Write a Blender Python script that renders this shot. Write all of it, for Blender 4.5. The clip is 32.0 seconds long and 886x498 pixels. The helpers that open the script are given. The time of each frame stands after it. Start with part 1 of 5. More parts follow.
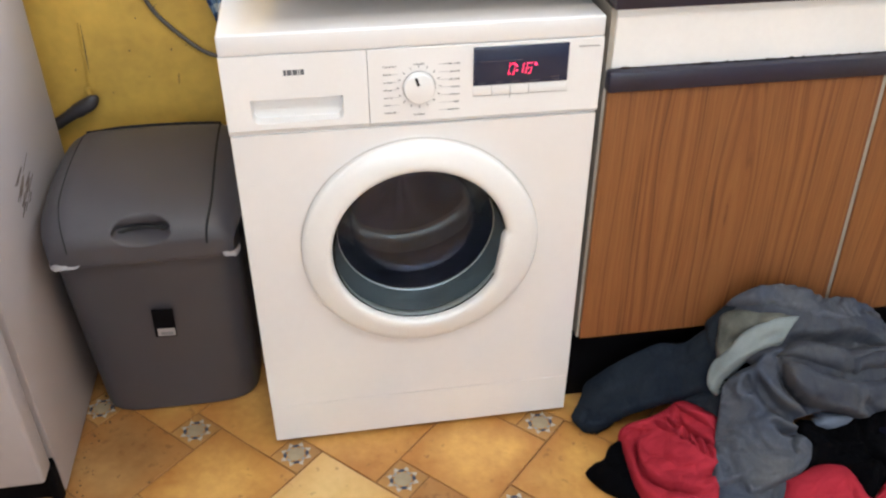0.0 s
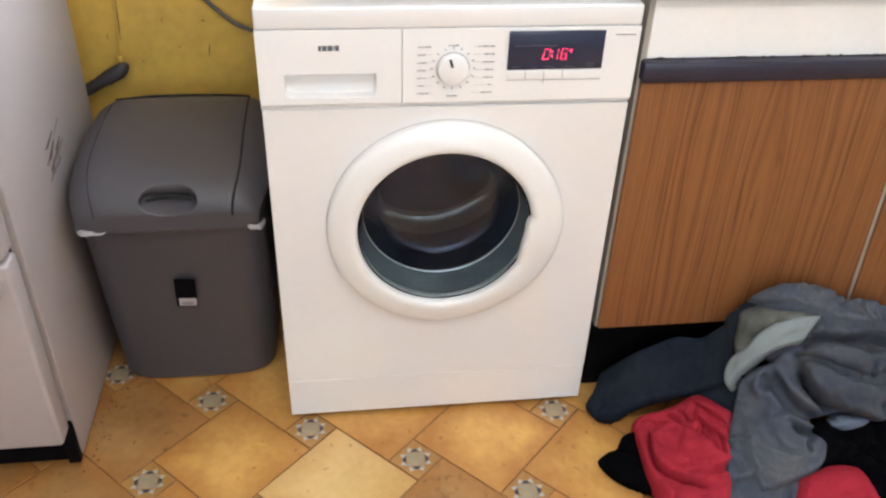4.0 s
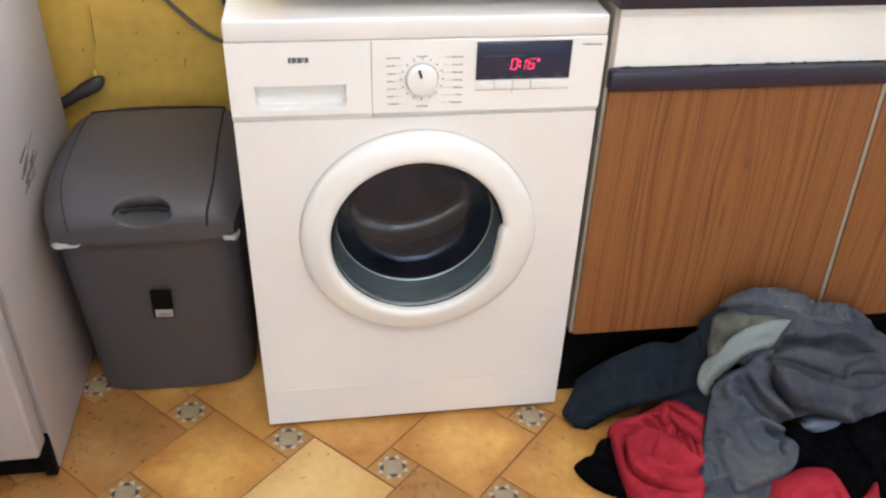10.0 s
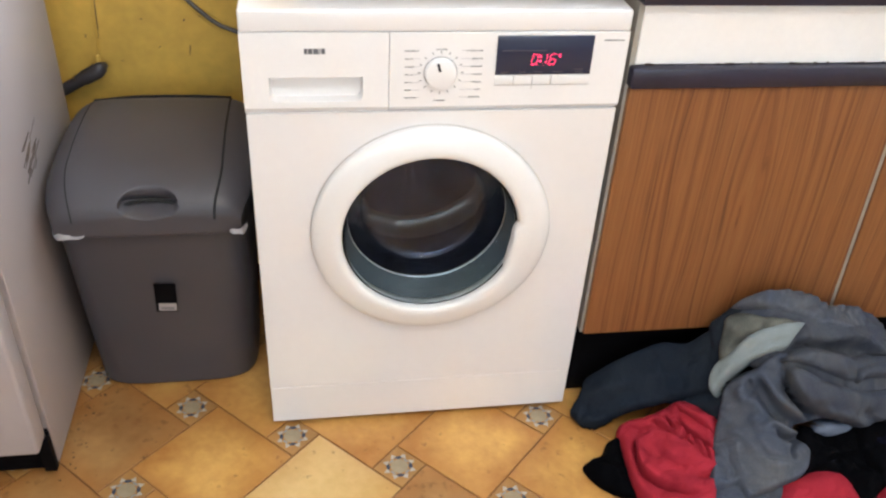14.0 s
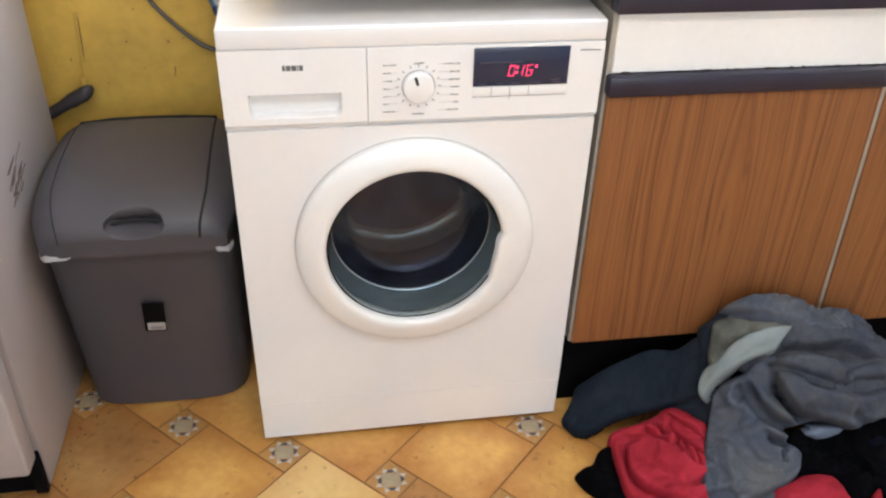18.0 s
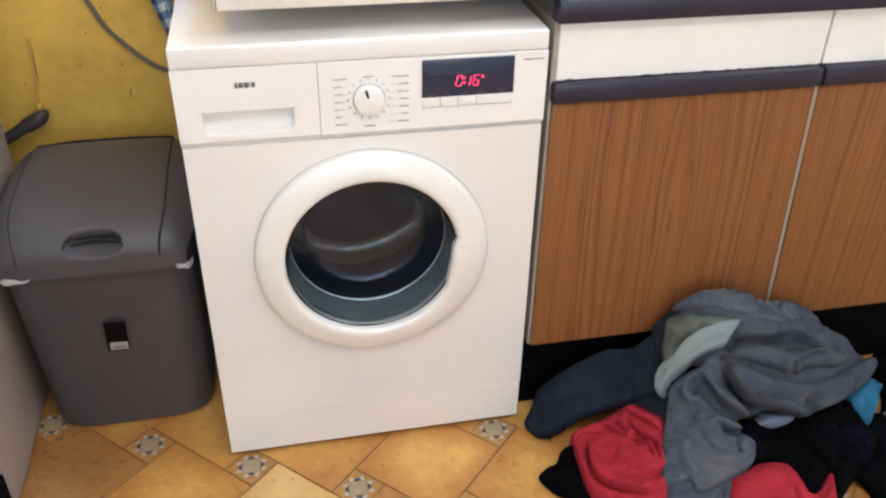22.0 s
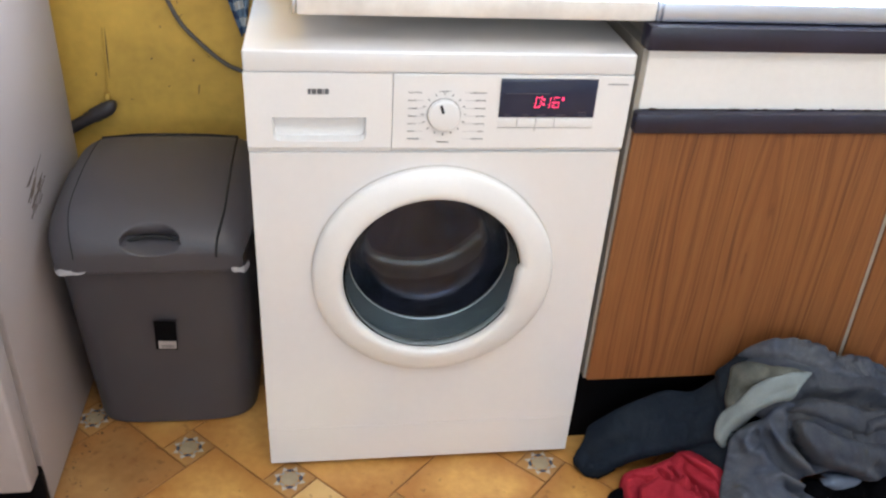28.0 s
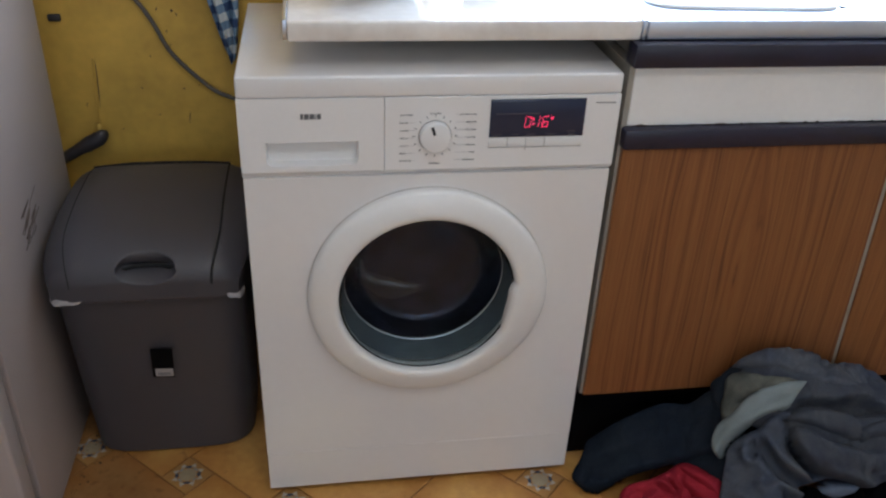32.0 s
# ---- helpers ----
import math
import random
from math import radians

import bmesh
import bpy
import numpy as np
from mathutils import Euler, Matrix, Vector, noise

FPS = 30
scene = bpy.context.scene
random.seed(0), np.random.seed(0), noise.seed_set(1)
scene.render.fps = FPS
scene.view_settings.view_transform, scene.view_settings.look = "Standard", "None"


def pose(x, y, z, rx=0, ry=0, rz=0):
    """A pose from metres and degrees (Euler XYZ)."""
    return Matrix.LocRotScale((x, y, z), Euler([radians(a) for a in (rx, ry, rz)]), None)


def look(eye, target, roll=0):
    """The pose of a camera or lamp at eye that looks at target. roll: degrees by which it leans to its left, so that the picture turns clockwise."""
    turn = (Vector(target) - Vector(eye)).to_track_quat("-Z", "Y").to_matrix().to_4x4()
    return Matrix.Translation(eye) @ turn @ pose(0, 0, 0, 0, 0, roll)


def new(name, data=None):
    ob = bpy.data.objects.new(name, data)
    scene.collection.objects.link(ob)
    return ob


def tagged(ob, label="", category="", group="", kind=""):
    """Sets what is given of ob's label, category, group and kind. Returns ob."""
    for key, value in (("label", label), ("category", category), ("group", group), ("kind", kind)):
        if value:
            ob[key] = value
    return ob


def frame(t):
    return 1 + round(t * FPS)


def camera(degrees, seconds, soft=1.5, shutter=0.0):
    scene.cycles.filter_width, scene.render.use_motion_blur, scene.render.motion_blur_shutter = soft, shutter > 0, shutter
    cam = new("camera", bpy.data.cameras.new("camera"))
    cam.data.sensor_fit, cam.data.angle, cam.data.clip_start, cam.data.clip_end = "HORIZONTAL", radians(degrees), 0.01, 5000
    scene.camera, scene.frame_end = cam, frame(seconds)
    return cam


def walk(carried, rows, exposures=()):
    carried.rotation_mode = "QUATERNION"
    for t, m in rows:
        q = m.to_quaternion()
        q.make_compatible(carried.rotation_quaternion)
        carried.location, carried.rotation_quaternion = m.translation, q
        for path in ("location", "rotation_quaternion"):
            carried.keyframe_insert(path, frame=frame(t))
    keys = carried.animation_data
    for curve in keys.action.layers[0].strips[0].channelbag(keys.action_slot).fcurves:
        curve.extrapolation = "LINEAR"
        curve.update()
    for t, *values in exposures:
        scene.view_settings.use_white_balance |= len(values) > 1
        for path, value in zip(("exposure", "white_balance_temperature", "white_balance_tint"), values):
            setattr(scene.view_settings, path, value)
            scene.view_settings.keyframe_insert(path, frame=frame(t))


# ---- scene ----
cam = camera(55.0, 32.0, soft=2.3)
EXPOSURES = [(0, 0.45, 6400, 10), (6.5, 0.46, 6400, 10), (13, 0.52, 6400, 10), (14, 0.55, 6400, 10), (17, 0.46, 6400, 10), (20, 0.47, 6400, 10), (21.5, 0.44, 6400, 10), (23, 0.52, 6400, 10), (24, 0.46, 6350, 10), (27, 0.18, 6200, 10), (28, 0.34, 6200, 10), (29, 0.27, 6200, 10), (30, 0.07, 6200, 10), (31, -0.34, 6150, 10), (32, -0.76, 6100, 10)]
PATH = [
    (0, (0.139, -1.243, 1.28), (0.403, 0.4, 0.171), -0.0),
    (0.5, (0.144, -1.25, 1.28), (0.422, 0.396, 0.18), -0.4),
    (1, (0.151, -1.259, 1.282), (0.43, 0.396, 0.195), -1.0),
    (1.5, (0.145, -1.264, 1.286), (0.414, 0.388, 0.192), -0.1),
    (2, (0.132, -1.267, 1.285), (0.406, 0.388, 0.196), 0.6),
    (2.5, (0.116, -1.261, 1.284), (0.411, 0.386, 0.188), 1.4),
    (3, (0.11, -1.254, 1.281), (0.387, 0.378, 0.159), 1.1),
    (3.5, (0.108, -1.244, 1.28), (0.392, 0.381, 0.15), 2.2),
    (4, (0.115, -1.243, 1.277), (0.352, 0.384, 0.138), 2.2),
    (4.5, (0.117, -1.253, 1.281), (0.356, 0.375, 0.145), 1.7),
    (6.5, (0.114, -1.249, 1.277), (0.379, 0.382, 0.15), 1.8),
    (7, (0.12, -1.25, 1.28), (0.397, 0.381, 0.156), 2.2),
    (7.5, (0.127, -1.249, 1.285), (0.374, 0.384, 0.157), 2.1),
    (8, (0.139, -1.259, 1.28), (0.386, 0.383, 0.166), 2.4),
    (8.5, (0.137, -1.257, 1.28), (0.393, 0.376, 0.154), 1.6),
    (9, (0.142, -1.255, 1.283), (0.393, 0.382, 0.162), 0.8),
    (9.5, (0.147, -1.259, 1.283), (0.387, 0.381, 0.163), 1.1),
    (10, (0.143, -1.258, 1.285), (0.404, 0.377, 0.164), 2.0),
    (10.5, (0.141, -1.253, 1.282), (0.411, 0.38, 0.158), 1.9),
    (11, (0.12, -1.252, 1.278), (0.419, 0.369, 0.145), 2.7),
    (11.5, (0.109, -1.249, 1.272), (0.446, 0.368, 0.144), 4.1),
    (12, (0.095, -1.237, 1.278), (0.411, 0.375, 0.135), 5.0),
    (12.5, (0.077, -1.222, 1.276), (0.385, 0.396, 0.142), 6.3),
    (13, (0.077, -1.222, 1.265), (0.414, 0.391, 0.131), 5.7),
    (13.5, (0.087, -1.225, 1.274), (0.42, 0.393, 0.146), 5.1),
    (14, (0.102, -1.221, 1.277), (0.393, 0.397, 0.138), 3.5),
    (14.5, (0.115, -1.228, 1.276), (0.37, 0.416, 0.165), 2.8),
    (16.5, (0.114, -1.238, 1.281), (0.404, 0.415, 0.194), 2.1),
    (17, (0.112, -1.232, 1.277), (0.403, 0.412, 0.175), 2.7),
    (17.5, (0.117, -1.232, 1.276), (0.402, 0.414, 0.176), 2.4),
    (18, (0.132, -1.235, 1.277), (0.419, 0.405, 0.168), 1.9),
    (18.5, (0.137, -1.244, 1.275), (0.413, 0.39, 0.155), 1.6),
    (19, (0.147, -1.25, 1.273), (0.446, 0.391, 0.17), 2.6),
    (19.5, (0.154, -1.256, 1.275), (0.449, 0.378, 0.159), 2.2),
    (20, (0.156, -1.257, 1.278), (0.477, 0.385, 0.182), 2.0),
    (20.5, (0.156, -1.263, 1.279), (0.475, 0.379, 0.183), 2.0),
    (21, (0.156, -1.27, 1.281), (0.494, 0.377, 0.197), 1.7),
    (21.5, (0.151, -1.277, 1.279), (0.537, 0.358, 0.193), 1.6),
    (22, (0.145, -1.277, 1.282), (0.509, 0.372, 0.209), 1.1),
    (22.5, (0.138, -1.271, 1.276), (0.488, 0.378, 0.2), 1.1),
    (23, (0.131, -1.256, 1.282), (0.44, 0.386, 0.183), 1.6),
    (23.5, (0.125, -1.25, 1.279), (0.421, 0.405, 0.195), 2.8),
    (24, (0.113, -1.251, 1.278), (0.41, 0.409, 0.201), 3.6),
    (24.5, (0.107, -1.249, 1.282), (0.4, 0.418, 0.216), 4.2),
    (26.5, (0.101, -1.21, 1.27), (0.392, 0.456, 0.202), 5.2),
    (27, (0.108, -1.213, 1.273), (0.39, 0.456, 0.207), 4.6),
    (27.5, (0.114, -1.212, 1.269), (0.392, 0.459, 0.206), 4.2),
    (28, (0.12, -1.217, 1.269), (0.387, 0.461, 0.215), 3.8),
    (28.5, (0.119, -1.222, 1.273), (0.395, 0.465, 0.235), 3.4),
    (29, (0.109, -1.215, 1.28), (0.415, 0.462, 0.234), 3.8),
    (29.5, (0.105, -1.22, 1.272), (0.431, 0.456, 0.232), 3.8),
    (30, (0.112, -1.223, 1.276), (0.414, 0.471, 0.258), 4.0),
    (30.5, (0.112, -1.223, 1.276), (0.393, 0.482, 0.269), 3.7),
    (31, (0.114, -1.228, 1.276), (0.389, 0.488, 0.286), 3.2),
    (31.5, (0.112, -1.229, 1.281), (0.404, 0.476, 0.278), 2.7),
    (32, (0.111, -1.225, 1.276), (0.403, 0.474, 0.261), 2.6),
]
walk(cam, [(t, look(eye, target, roll)) for t, eye, target, roll in PATH], EXPOSURES)

# ---- light ----
world = bpy.data.worlds.new("sky")
scene.world = world
world.use_nodes = True
_wn = world.node_tree.nodes
_sky = _wn.new("ShaderNodeTexSky")
_sky.sky_type = "NISHITA"
_sky.sun_disc = False
_sky.sun_elevation, _sky.sun_rotation = radians(42), radians(20)
_wn["Background"].inputs[1].default_value = 0.12
world.node_tree.links.new(_sky.outputs[0], _wn["Background"].inputs[0])


def lamp(name, kind, m, energy, colour, size=0.1, size_y=None):
    data = bpy.data.lights.new(name, kind)
    data.energy, data.color = energy, colour
    if kind == "AREA":
        data.shape, data.size, data.size_y = "RECTANGLE", size, size_y or size
    else:
        data.shadow_soft_size = size
    ob = new(name, data)
    ob.matrix_world = m
    return ob


# window over the sink, and the two bulbs of the ceiling fitting
lamp("window_daylight", "AREA", look((1.0, 0.61, 1.42), (1.0, -1.0, 1.28)), 92, (0.655, 0.80, 1.0), 1.22, 0.92)
# added fill from behind the camera; no such window is known
lamp("rear_fill_light", "AREA", look((0.25, -3.06, 1.45), (0.25, 0.0, 0.95)), 16, (0.85, 0.925, 1.0), 2.1, 1.5)
lamp("bulb_warm", "POINT", pose(0.56, -1.20, 2.24), 15.5, (1.0, 0.865, 0.69), 0.05)
lamp("bulb_cool", "POINT", pose(0.12, -1.20, 2.24), 10, (0.95, 0.96, 1.0), 0.05)

# ---- materials ----


def surf(name, base, rough=0.5, var=0.08, scale=6.0, fine=90.0, bump=0.0, bscale=200.0, metal=0.0, coat=0.0, tint=None, stretch=(1, 1, 1), rvar=0.1, spec=0.5, per_piece=0.0):
    """A surface whose colour, gloss and relief vary at two scales."""
    m = bpy.data.materials.new(name)
    m.use_nodes = True
    nt = m.node_tree
    n, lk = nt.nodes, nt.links.new
    p = n["Principled BSDF"]
    co = n.new("ShaderNodeTexCoord")
    mp = n.new("ShaderNodeMapping")
    mp.inputs["Scale"].default_value = stretch
    lk(co.outputs["Object"], mp.inputs[0])
    big, small = n.new("ShaderNodeTexNoise"), n.new("ShaderNodeTexNoise")
    big.inputs["Scale"].default_value, small.inputs["Scale"].default_value = scale, fine
    big.inputs["Detail"].default_value, small.inputs["Detail"].default_value = 4, 3
    lk(mp.outputs[0], big.inputs[0]), lk(mp.outputs[0], small.inputs[0])
    mix = n.new("ShaderNodeMath")
    mix.operation = "MULTIPLY_ADD"
    mix.inputs[1].default_value = 0.35
    lk(small.outputs[0], mix.inputs[0]), lk(big.outputs[0], mix.inputs[2])
    ramp = n.new("ShaderNodeMapRange")
    ramp.inputs["From Min"].default_value, ramp.inputs["From Max"].default_value = 0.42, 0.92
    lk(mix.outputs[0], ramp.inputs[0])
    col = n.new("ShaderNodeMix")
    col.data_type = "RGBA"
    dark = tint or tuple(c * (1 - 2 * var) for c in base)
    light = tuple(min(1.0, c * (1 + var)) for c in base)
    col.inputs["A"].default_value, col.inputs["B"].default_value = (*dark, 1), (*light, 1)
    lk(ramp.outputs[0], col.inputs["Factor"])
    out = col.outputs["Result"]
    if per_piece:
        shift, place = n.new("ShaderNodeObjectInfo"), n.new("ShaderNodeVectorMath")
        place.operation = "SCALE"
        place.inputs[0].default_value = (37.0, 53.0, 11.0)
        lk(shift.outputs["Random"], place.inputs["Scale"]), lk(place.outputs[0], mp.inputs["Location"])
        info, hsv, mr = n.new("ShaderNodeObjectInfo"), n.new("ShaderNodeHueSaturation"), n.new("ShaderNodeMapRange")
        mr.inputs["To Min"].default_value, mr.inputs["To Max"].default_value = 1 - per_piece, 1 + per_piece
        lk(info.outputs["Random"], mr.inputs[0]), lk(mr.outputs[0], hsv.inputs["Value"]), lk(out, hsv.inputs["Color"])
        out = hsv.outputs[0]
    lk(out, p.inputs["Base Color"])
    rr = n.new("ShaderNodeMapRange")
    rr.inputs["To Min"].default_value, rr.inputs["To Max"].default_value = max(0.02, rough - rvar * rough), min(1, rough + rvar * rough)
    lk(small.outputs[0], rr.inputs[0]), lk(rr.outputs[0], p.inputs["Roughness"])
    p.inputs["Metallic"].default_value, p.inputs["Coat Weight"].default_value = metal, coat
    p.inputs["Specular IOR Level"].default_value, p.inputs["Coat IOR"].default_value = spec, 1.8
    p.inputs["Coat Roughness"].default_value = 0.09
    if bump:
        bn, bt = n.new("ShaderNodeBump"), n.new("ShaderNodeTexNoise")
        bt.inputs["Scale"].default_value, bt.inputs["Detail"].default_value = bscale, 3
        lk(mp.outputs[0], bt.inputs[0]), lk(bt.outputs[0], bn.inputs["Height"])
        bn.inputs["Strength"].default_value, bn.inputs["Distance"].default_value = bump, 0.002
        lk(bn.outputs[0], p.inputs["Normal"])
    return m


def plain(name, base, rough=0.5, glow=0.0, metal=0.0):
    m = bpy.data.materials.new(name)
    m.use_nodes = True
    p = m.node_tree.nodes["Principled BSDF"]
    p.inputs["Base Color"].default_value, p.inputs["Roughness"].default_value, p.inputs["Metallic"].default_value = (*base, 1), rough, metal
    if glow:
        p.inputs["Emission Color"].default_value, p.inputs["Emission Strength"].default_value = (*base, 1), glow
    return m


def wood(name, a, b, c):
    """Teak-print laminate: long upright figure with dark pores."""
    m = surf(name, a, 0.42, bump=0.12, bscale=260, stretch=(1, 1, 0.06))
    n, lk = m.node_tree.nodes, m.node_tree.links.new
    co = n["Texture Coordinate"]
    mp = n.new("ShaderNodeMapping")
    mp.inputs["Scale"].default_value = (1, 1, 0.085)
    lk(co.outputs["Object"], mp.inputs[0])
    warp = n.new("ShaderNodeTexNoise")
    warp.inputs["Scale"].default_value, warp.inputs["Detail"].default_value = 6.5, 3
    lk(mp.outputs[0], warp.inputs[0])
    # grain lines that close into long ovals round a heart in the veneer
    heart = n.new("ShaderNodeVectorMath")
    heart.operation = "DISTANCE"
    heart.inputs[1].default_value = (0.255, 0.0, 0.040)
    lk(mp.outputs[0], heart.inputs[0])
    add = n.new("ShaderNodeMath")
    add.operation = "MULTIPLY_ADD"
    add.inputs[1].default_value = 0.11
    lk(warp.outputs[0], add.inputs[0]), lk(heart.outputs["Value"], add.inputs[2])
    wave = n.new("ShaderNodeTexNoise")
    wave.noise_dimensions = "1D"
    wave.inputs["Scale"].default_value, wave.inputs["Detail"].default_value = 85.0, 6
    wave.inputs["Roughness"].default_value = 0.70
    lk(add.outputs[0], wave.inputs["W"])
    ramp = n.new("ShaderNodeValToRGB")
    e = ramp.color_ramp.elements
    e[0].position, e[0].color, e[1].position, e[1].color = 0.30, (*c, 1), 0.58, (*a, 1)
    x = e.new(0.40)
    x.color = (*b, 1)
    lk(wave.outputs[0], ramp.inputs[0])
    pore = n.new("ShaderNodeTexNoise")
    pore.inputs["Scale"].default_value, pore.inputs["Detail"].default_value = 420, 2
    mp2 = n.new("ShaderNodeMapping")
    mp2.inputs["Scale"].default_value = (1, 1, 0.03)
    lk(co.outputs["Object"], mp2.inputs[0]), lk(mp2.outputs[0], pore.inputs[0])
    pr = n.new("ShaderNodeMapRange")
    pr.inputs["From Min"].default_value, pr.inputs["From Max"].default_value = 0.35, 0.6
    pr.inputs["To Min"].default_value = 0.86
    lk(pore.outputs[0], pr.inputs[0])
    mul = n.new("ShaderNodeMix")
    mul.data_type, mul.blend_type = "RGBA", "MULTIPLY"
    mul.inputs["Factor"].default_value = 1
    lk(ramp.outputs[0], mul.inputs["A"]), lk(pr.outputs[0], mul.inputs["B"])
    # thin dark figure lines, unevenly spaced and broken along their length
    drift, place, saw, thin, gap, fade = (n.new("ShaderNode" + k) for k in ("TexNoise", "Math", "Math", "MapRange", "TexNoise", "MapRange"))
    drift.noise_dimensions = "1D"
    drift.inputs["Scale"].default_value, drift.inputs["Detail"].default_value = 22.0, 3
    lk(add.outputs[0], drift.inputs["W"])
    scaled = n.new("ShaderNodeMath")
    scaled.operation, place.operation, saw.operation = "MULTIPLY", "MULTIPLY_ADD", "PINGPONG"
    scaled.inputs[1].default_value, place.inputs[1].default_value, saw.inputs[1].default_value = 78.0, 6.5, 0.5
    lk(add.outputs[0], scaled.inputs[0]), lk(drift.outputs[0], place.inputs[0]), lk(scaled.outputs[0], place.inputs[2]), lk(place.outputs[0], saw.inputs[0])
    thin.inputs["From Min"].default_value, thin.inputs["From Max"].default_value = 0.11, 0.012
    lk(saw.outputs[0], thin.inputs[0])
    gap.inputs["Scale"].default_value, gap.inputs["Detail"].default_value = 40.0, 3
    lk(mp.outputs[0], gap.inputs[0]), lk(gap.outputs[0], fade.inputs[0])
    fade.inputs["From Min"].default_value, fade.inputs["From Max"].default_value, fade.inputs["To Max"].default_value = 0.36, 0.62, 0.72
    both, lines = n.new("ShaderNodeMath"), n.new("ShaderNodeMix")
    both.operation, lines.data_type = "MULTIPLY", "RGBA"
    lk(thin.outputs[0], both.inputs[0]), lk(fade.outputs[0], both.inputs[1]), lk(both.outputs[0], lines.inputs["Factor"])
    lk(mul.outputs["Result"], lines.inputs["A"])
    lines.inputs["B"].default_value = (c[0] * 0.56, c[1] * 0.42, c[2] * 0.52, 1)
    lk(lines.outputs["Result"], n["Principled BSDF"].inputs["Base Color"])
    return m


def glass(name, colour=(1, 1, 1), rough=0.0):
    m = plain(name, colour, rough)
    p = m.node_tree.nodes["Principled BSDF"]
    p.inputs["Transmission Weight"].default_value, p.inputs["IOR"].default_value = 1.0, 1.46
    p.inputs["Specular Tint"].default_value = (0.62, 0.70, 1.0, 1)
    return m


def speckled(m, lo=0.97, rim_mix=0.60):
    """Adds scattered brown dirt spots and worn dull patches, and shifts each piece's pattern."""
    n, lk = m.node_tree.nodes, m.node_tree.links.new
    p = n["Principled BSDF"]
    col = p.inputs["Base Color"].links[0].from_socket
    geo = n.new("ShaderNodeNewGeometry")
    spot, patch = n.new("ShaderNodeTexNoise"), n.new("ShaderNodeTexNoise")
    spot.inputs["Scale"].default_value, spot.inputs["Detail"].default_value = 48, 2
    patch.inputs["Scale"].default_value, patch.inputs["Detail"].default_value = 5, 3
    lk(geo.outputs["Position"], spot.inputs[0]), lk(geo.outputs["Position"], patch.inputs[0])
    add = n.new("ShaderNodeMath")
    add.operation = "MULTIPLY_ADD"
    add.inputs[1].default_value = 0.55
    lk(patch.outputs[0], add.inputs[0]), lk(spot.outputs[0], add.inputs[2])
    mr = n.new("ShaderNodeMapRange")
    mr.inputs["From Min"].default_value, mr.inputs["From Max"].default_value, mr.inputs["To Max"].default_value = lo, lo + 0.13, 0.75
    # glaze darker and redder towards the tile's rim
    co, ab, sx = n["Texture Coordinate"], n.new("ShaderNodeVectorMath"), n.new("ShaderNodeSeparateXYZ")
    ab.operation = "ABSOLUTE"
    far, rim, wob = n.new("ShaderNodeMath"), n.new("ShaderNodeMapRange"), n.new("ShaderNodeMath")
    far.operation, wob.operation = "MAXIMUM", "MULTIPLY_ADD"
    wob.inputs[1].default_value = 0.06
    rim.inputs["From Min"].default_value, rim.inputs["From Max"].default_value, rim.inputs["To Max"].default_value = 0.085, 0.140, rim_mix
    lk(co.outputs["Object"], ab.inputs[0]), lk(ab.outputs[0], sx.inputs[0]), lk(sx.outputs[0], far.inputs[0]), lk(sx.outputs[1], far.inputs[1])
    lk(patch.outputs[0], wob.inputs[0]), lk(far.outputs[0], wob.inputs[2]), lk(wob.outputs[0], rim.inputs[0])
    warm = n.new("ShaderNodeMix")
    warm.data_type = "RGBA"
    warm.inputs["B"].default_value = (0.36, 0.140, 0.028, 1)
    lk(rim.outputs[0], warm.inputs["Factor"]), lk(col, warm.inputs["A"])
    col = warm.outputs["Result"]
    lk(add.outputs[0], mr.inputs[0])
    mix = n.new("ShaderNodeMix")
    mix.data_type = "RGBA"
    mix.inputs["B"].default_value = (0.20, 0.085, 0.025, 1)
    lk(mr.outputs[0], mix.inputs["Factor"]), lk(col, mix.inputs["A"])
    lk(mix.outputs["Result"], p.inputs["Base Color"])
    return m


ENAMEL = surf("white_enamel", (0.81, 0.795, 0.785), 0.25, 0.02, 3, 60, bump=0.01, bscale=60, coat=0.8)
PANEL_WHITE = surf("white_plastic", (0.84, 0.83, 0.82), 0.33, 0.02, 4, 120, bump=0.01, bscale=500, coat=0.5)
DOOR_WHITE = surf("gloss_white_plastic", (0.82, 0.80, 0.77), 0.34, 0.02, 4, 120, coat=0.5)
LINE = plain("seam_grey", (0.30, 0.29, 0.28), 0.6)
PRINT = plain("grey_print", (0.12, 0.12, 0.13), 0.6)
RING_SHADE = plain("pale_ring_shade", (0.56, 0.53, 0.49), 0.6)
PRINT_PALE = plain("pale_grey_print", (0.45, 0.45, 0.46), 0.6)
INK = plain("dark_print", (0.012, 0.012, 0.014), 0.4)
DISPLAY = plain("display_glass", (0.020, 0.027, 0.058), 0.08)
DISPLAY_INK = plain("display_print", (0.05, 0.055, 0.08), 0.4)
LED = plain("red_led", (1.0, 0.035, 0.13), 0.4, glow=3.4)
CHROME = surf("bright_steel", (0.66, 0.67, 0.69), 0.3, 0.05, 8, 120, metal=1.0)
# steel darkened to carry the shade inside the drum
STEEL_SHADED = surf("drum_steel_shaded", (0.10, 0.10, 0.105), 0.35, 0.1, 8, 120, metal=1.0)
# dark laundry, its colour lifted to purple grey for haze over the drum
DRUM_DARK = surf("matt_dark_laundry", (0.070, 0.064, 0.095), 0.85, 0.3, 12, 160, bump=0.3, bscale=90, spec=0.15)
# pale base paints the highlight on the drum's back edge
GLINT_BAND = surf("pale_glint_band", (0.170, 0.162, 0.180), 0.22, 0.2, 12, 160, bump=0.12, bscale=60, spec=1.0)
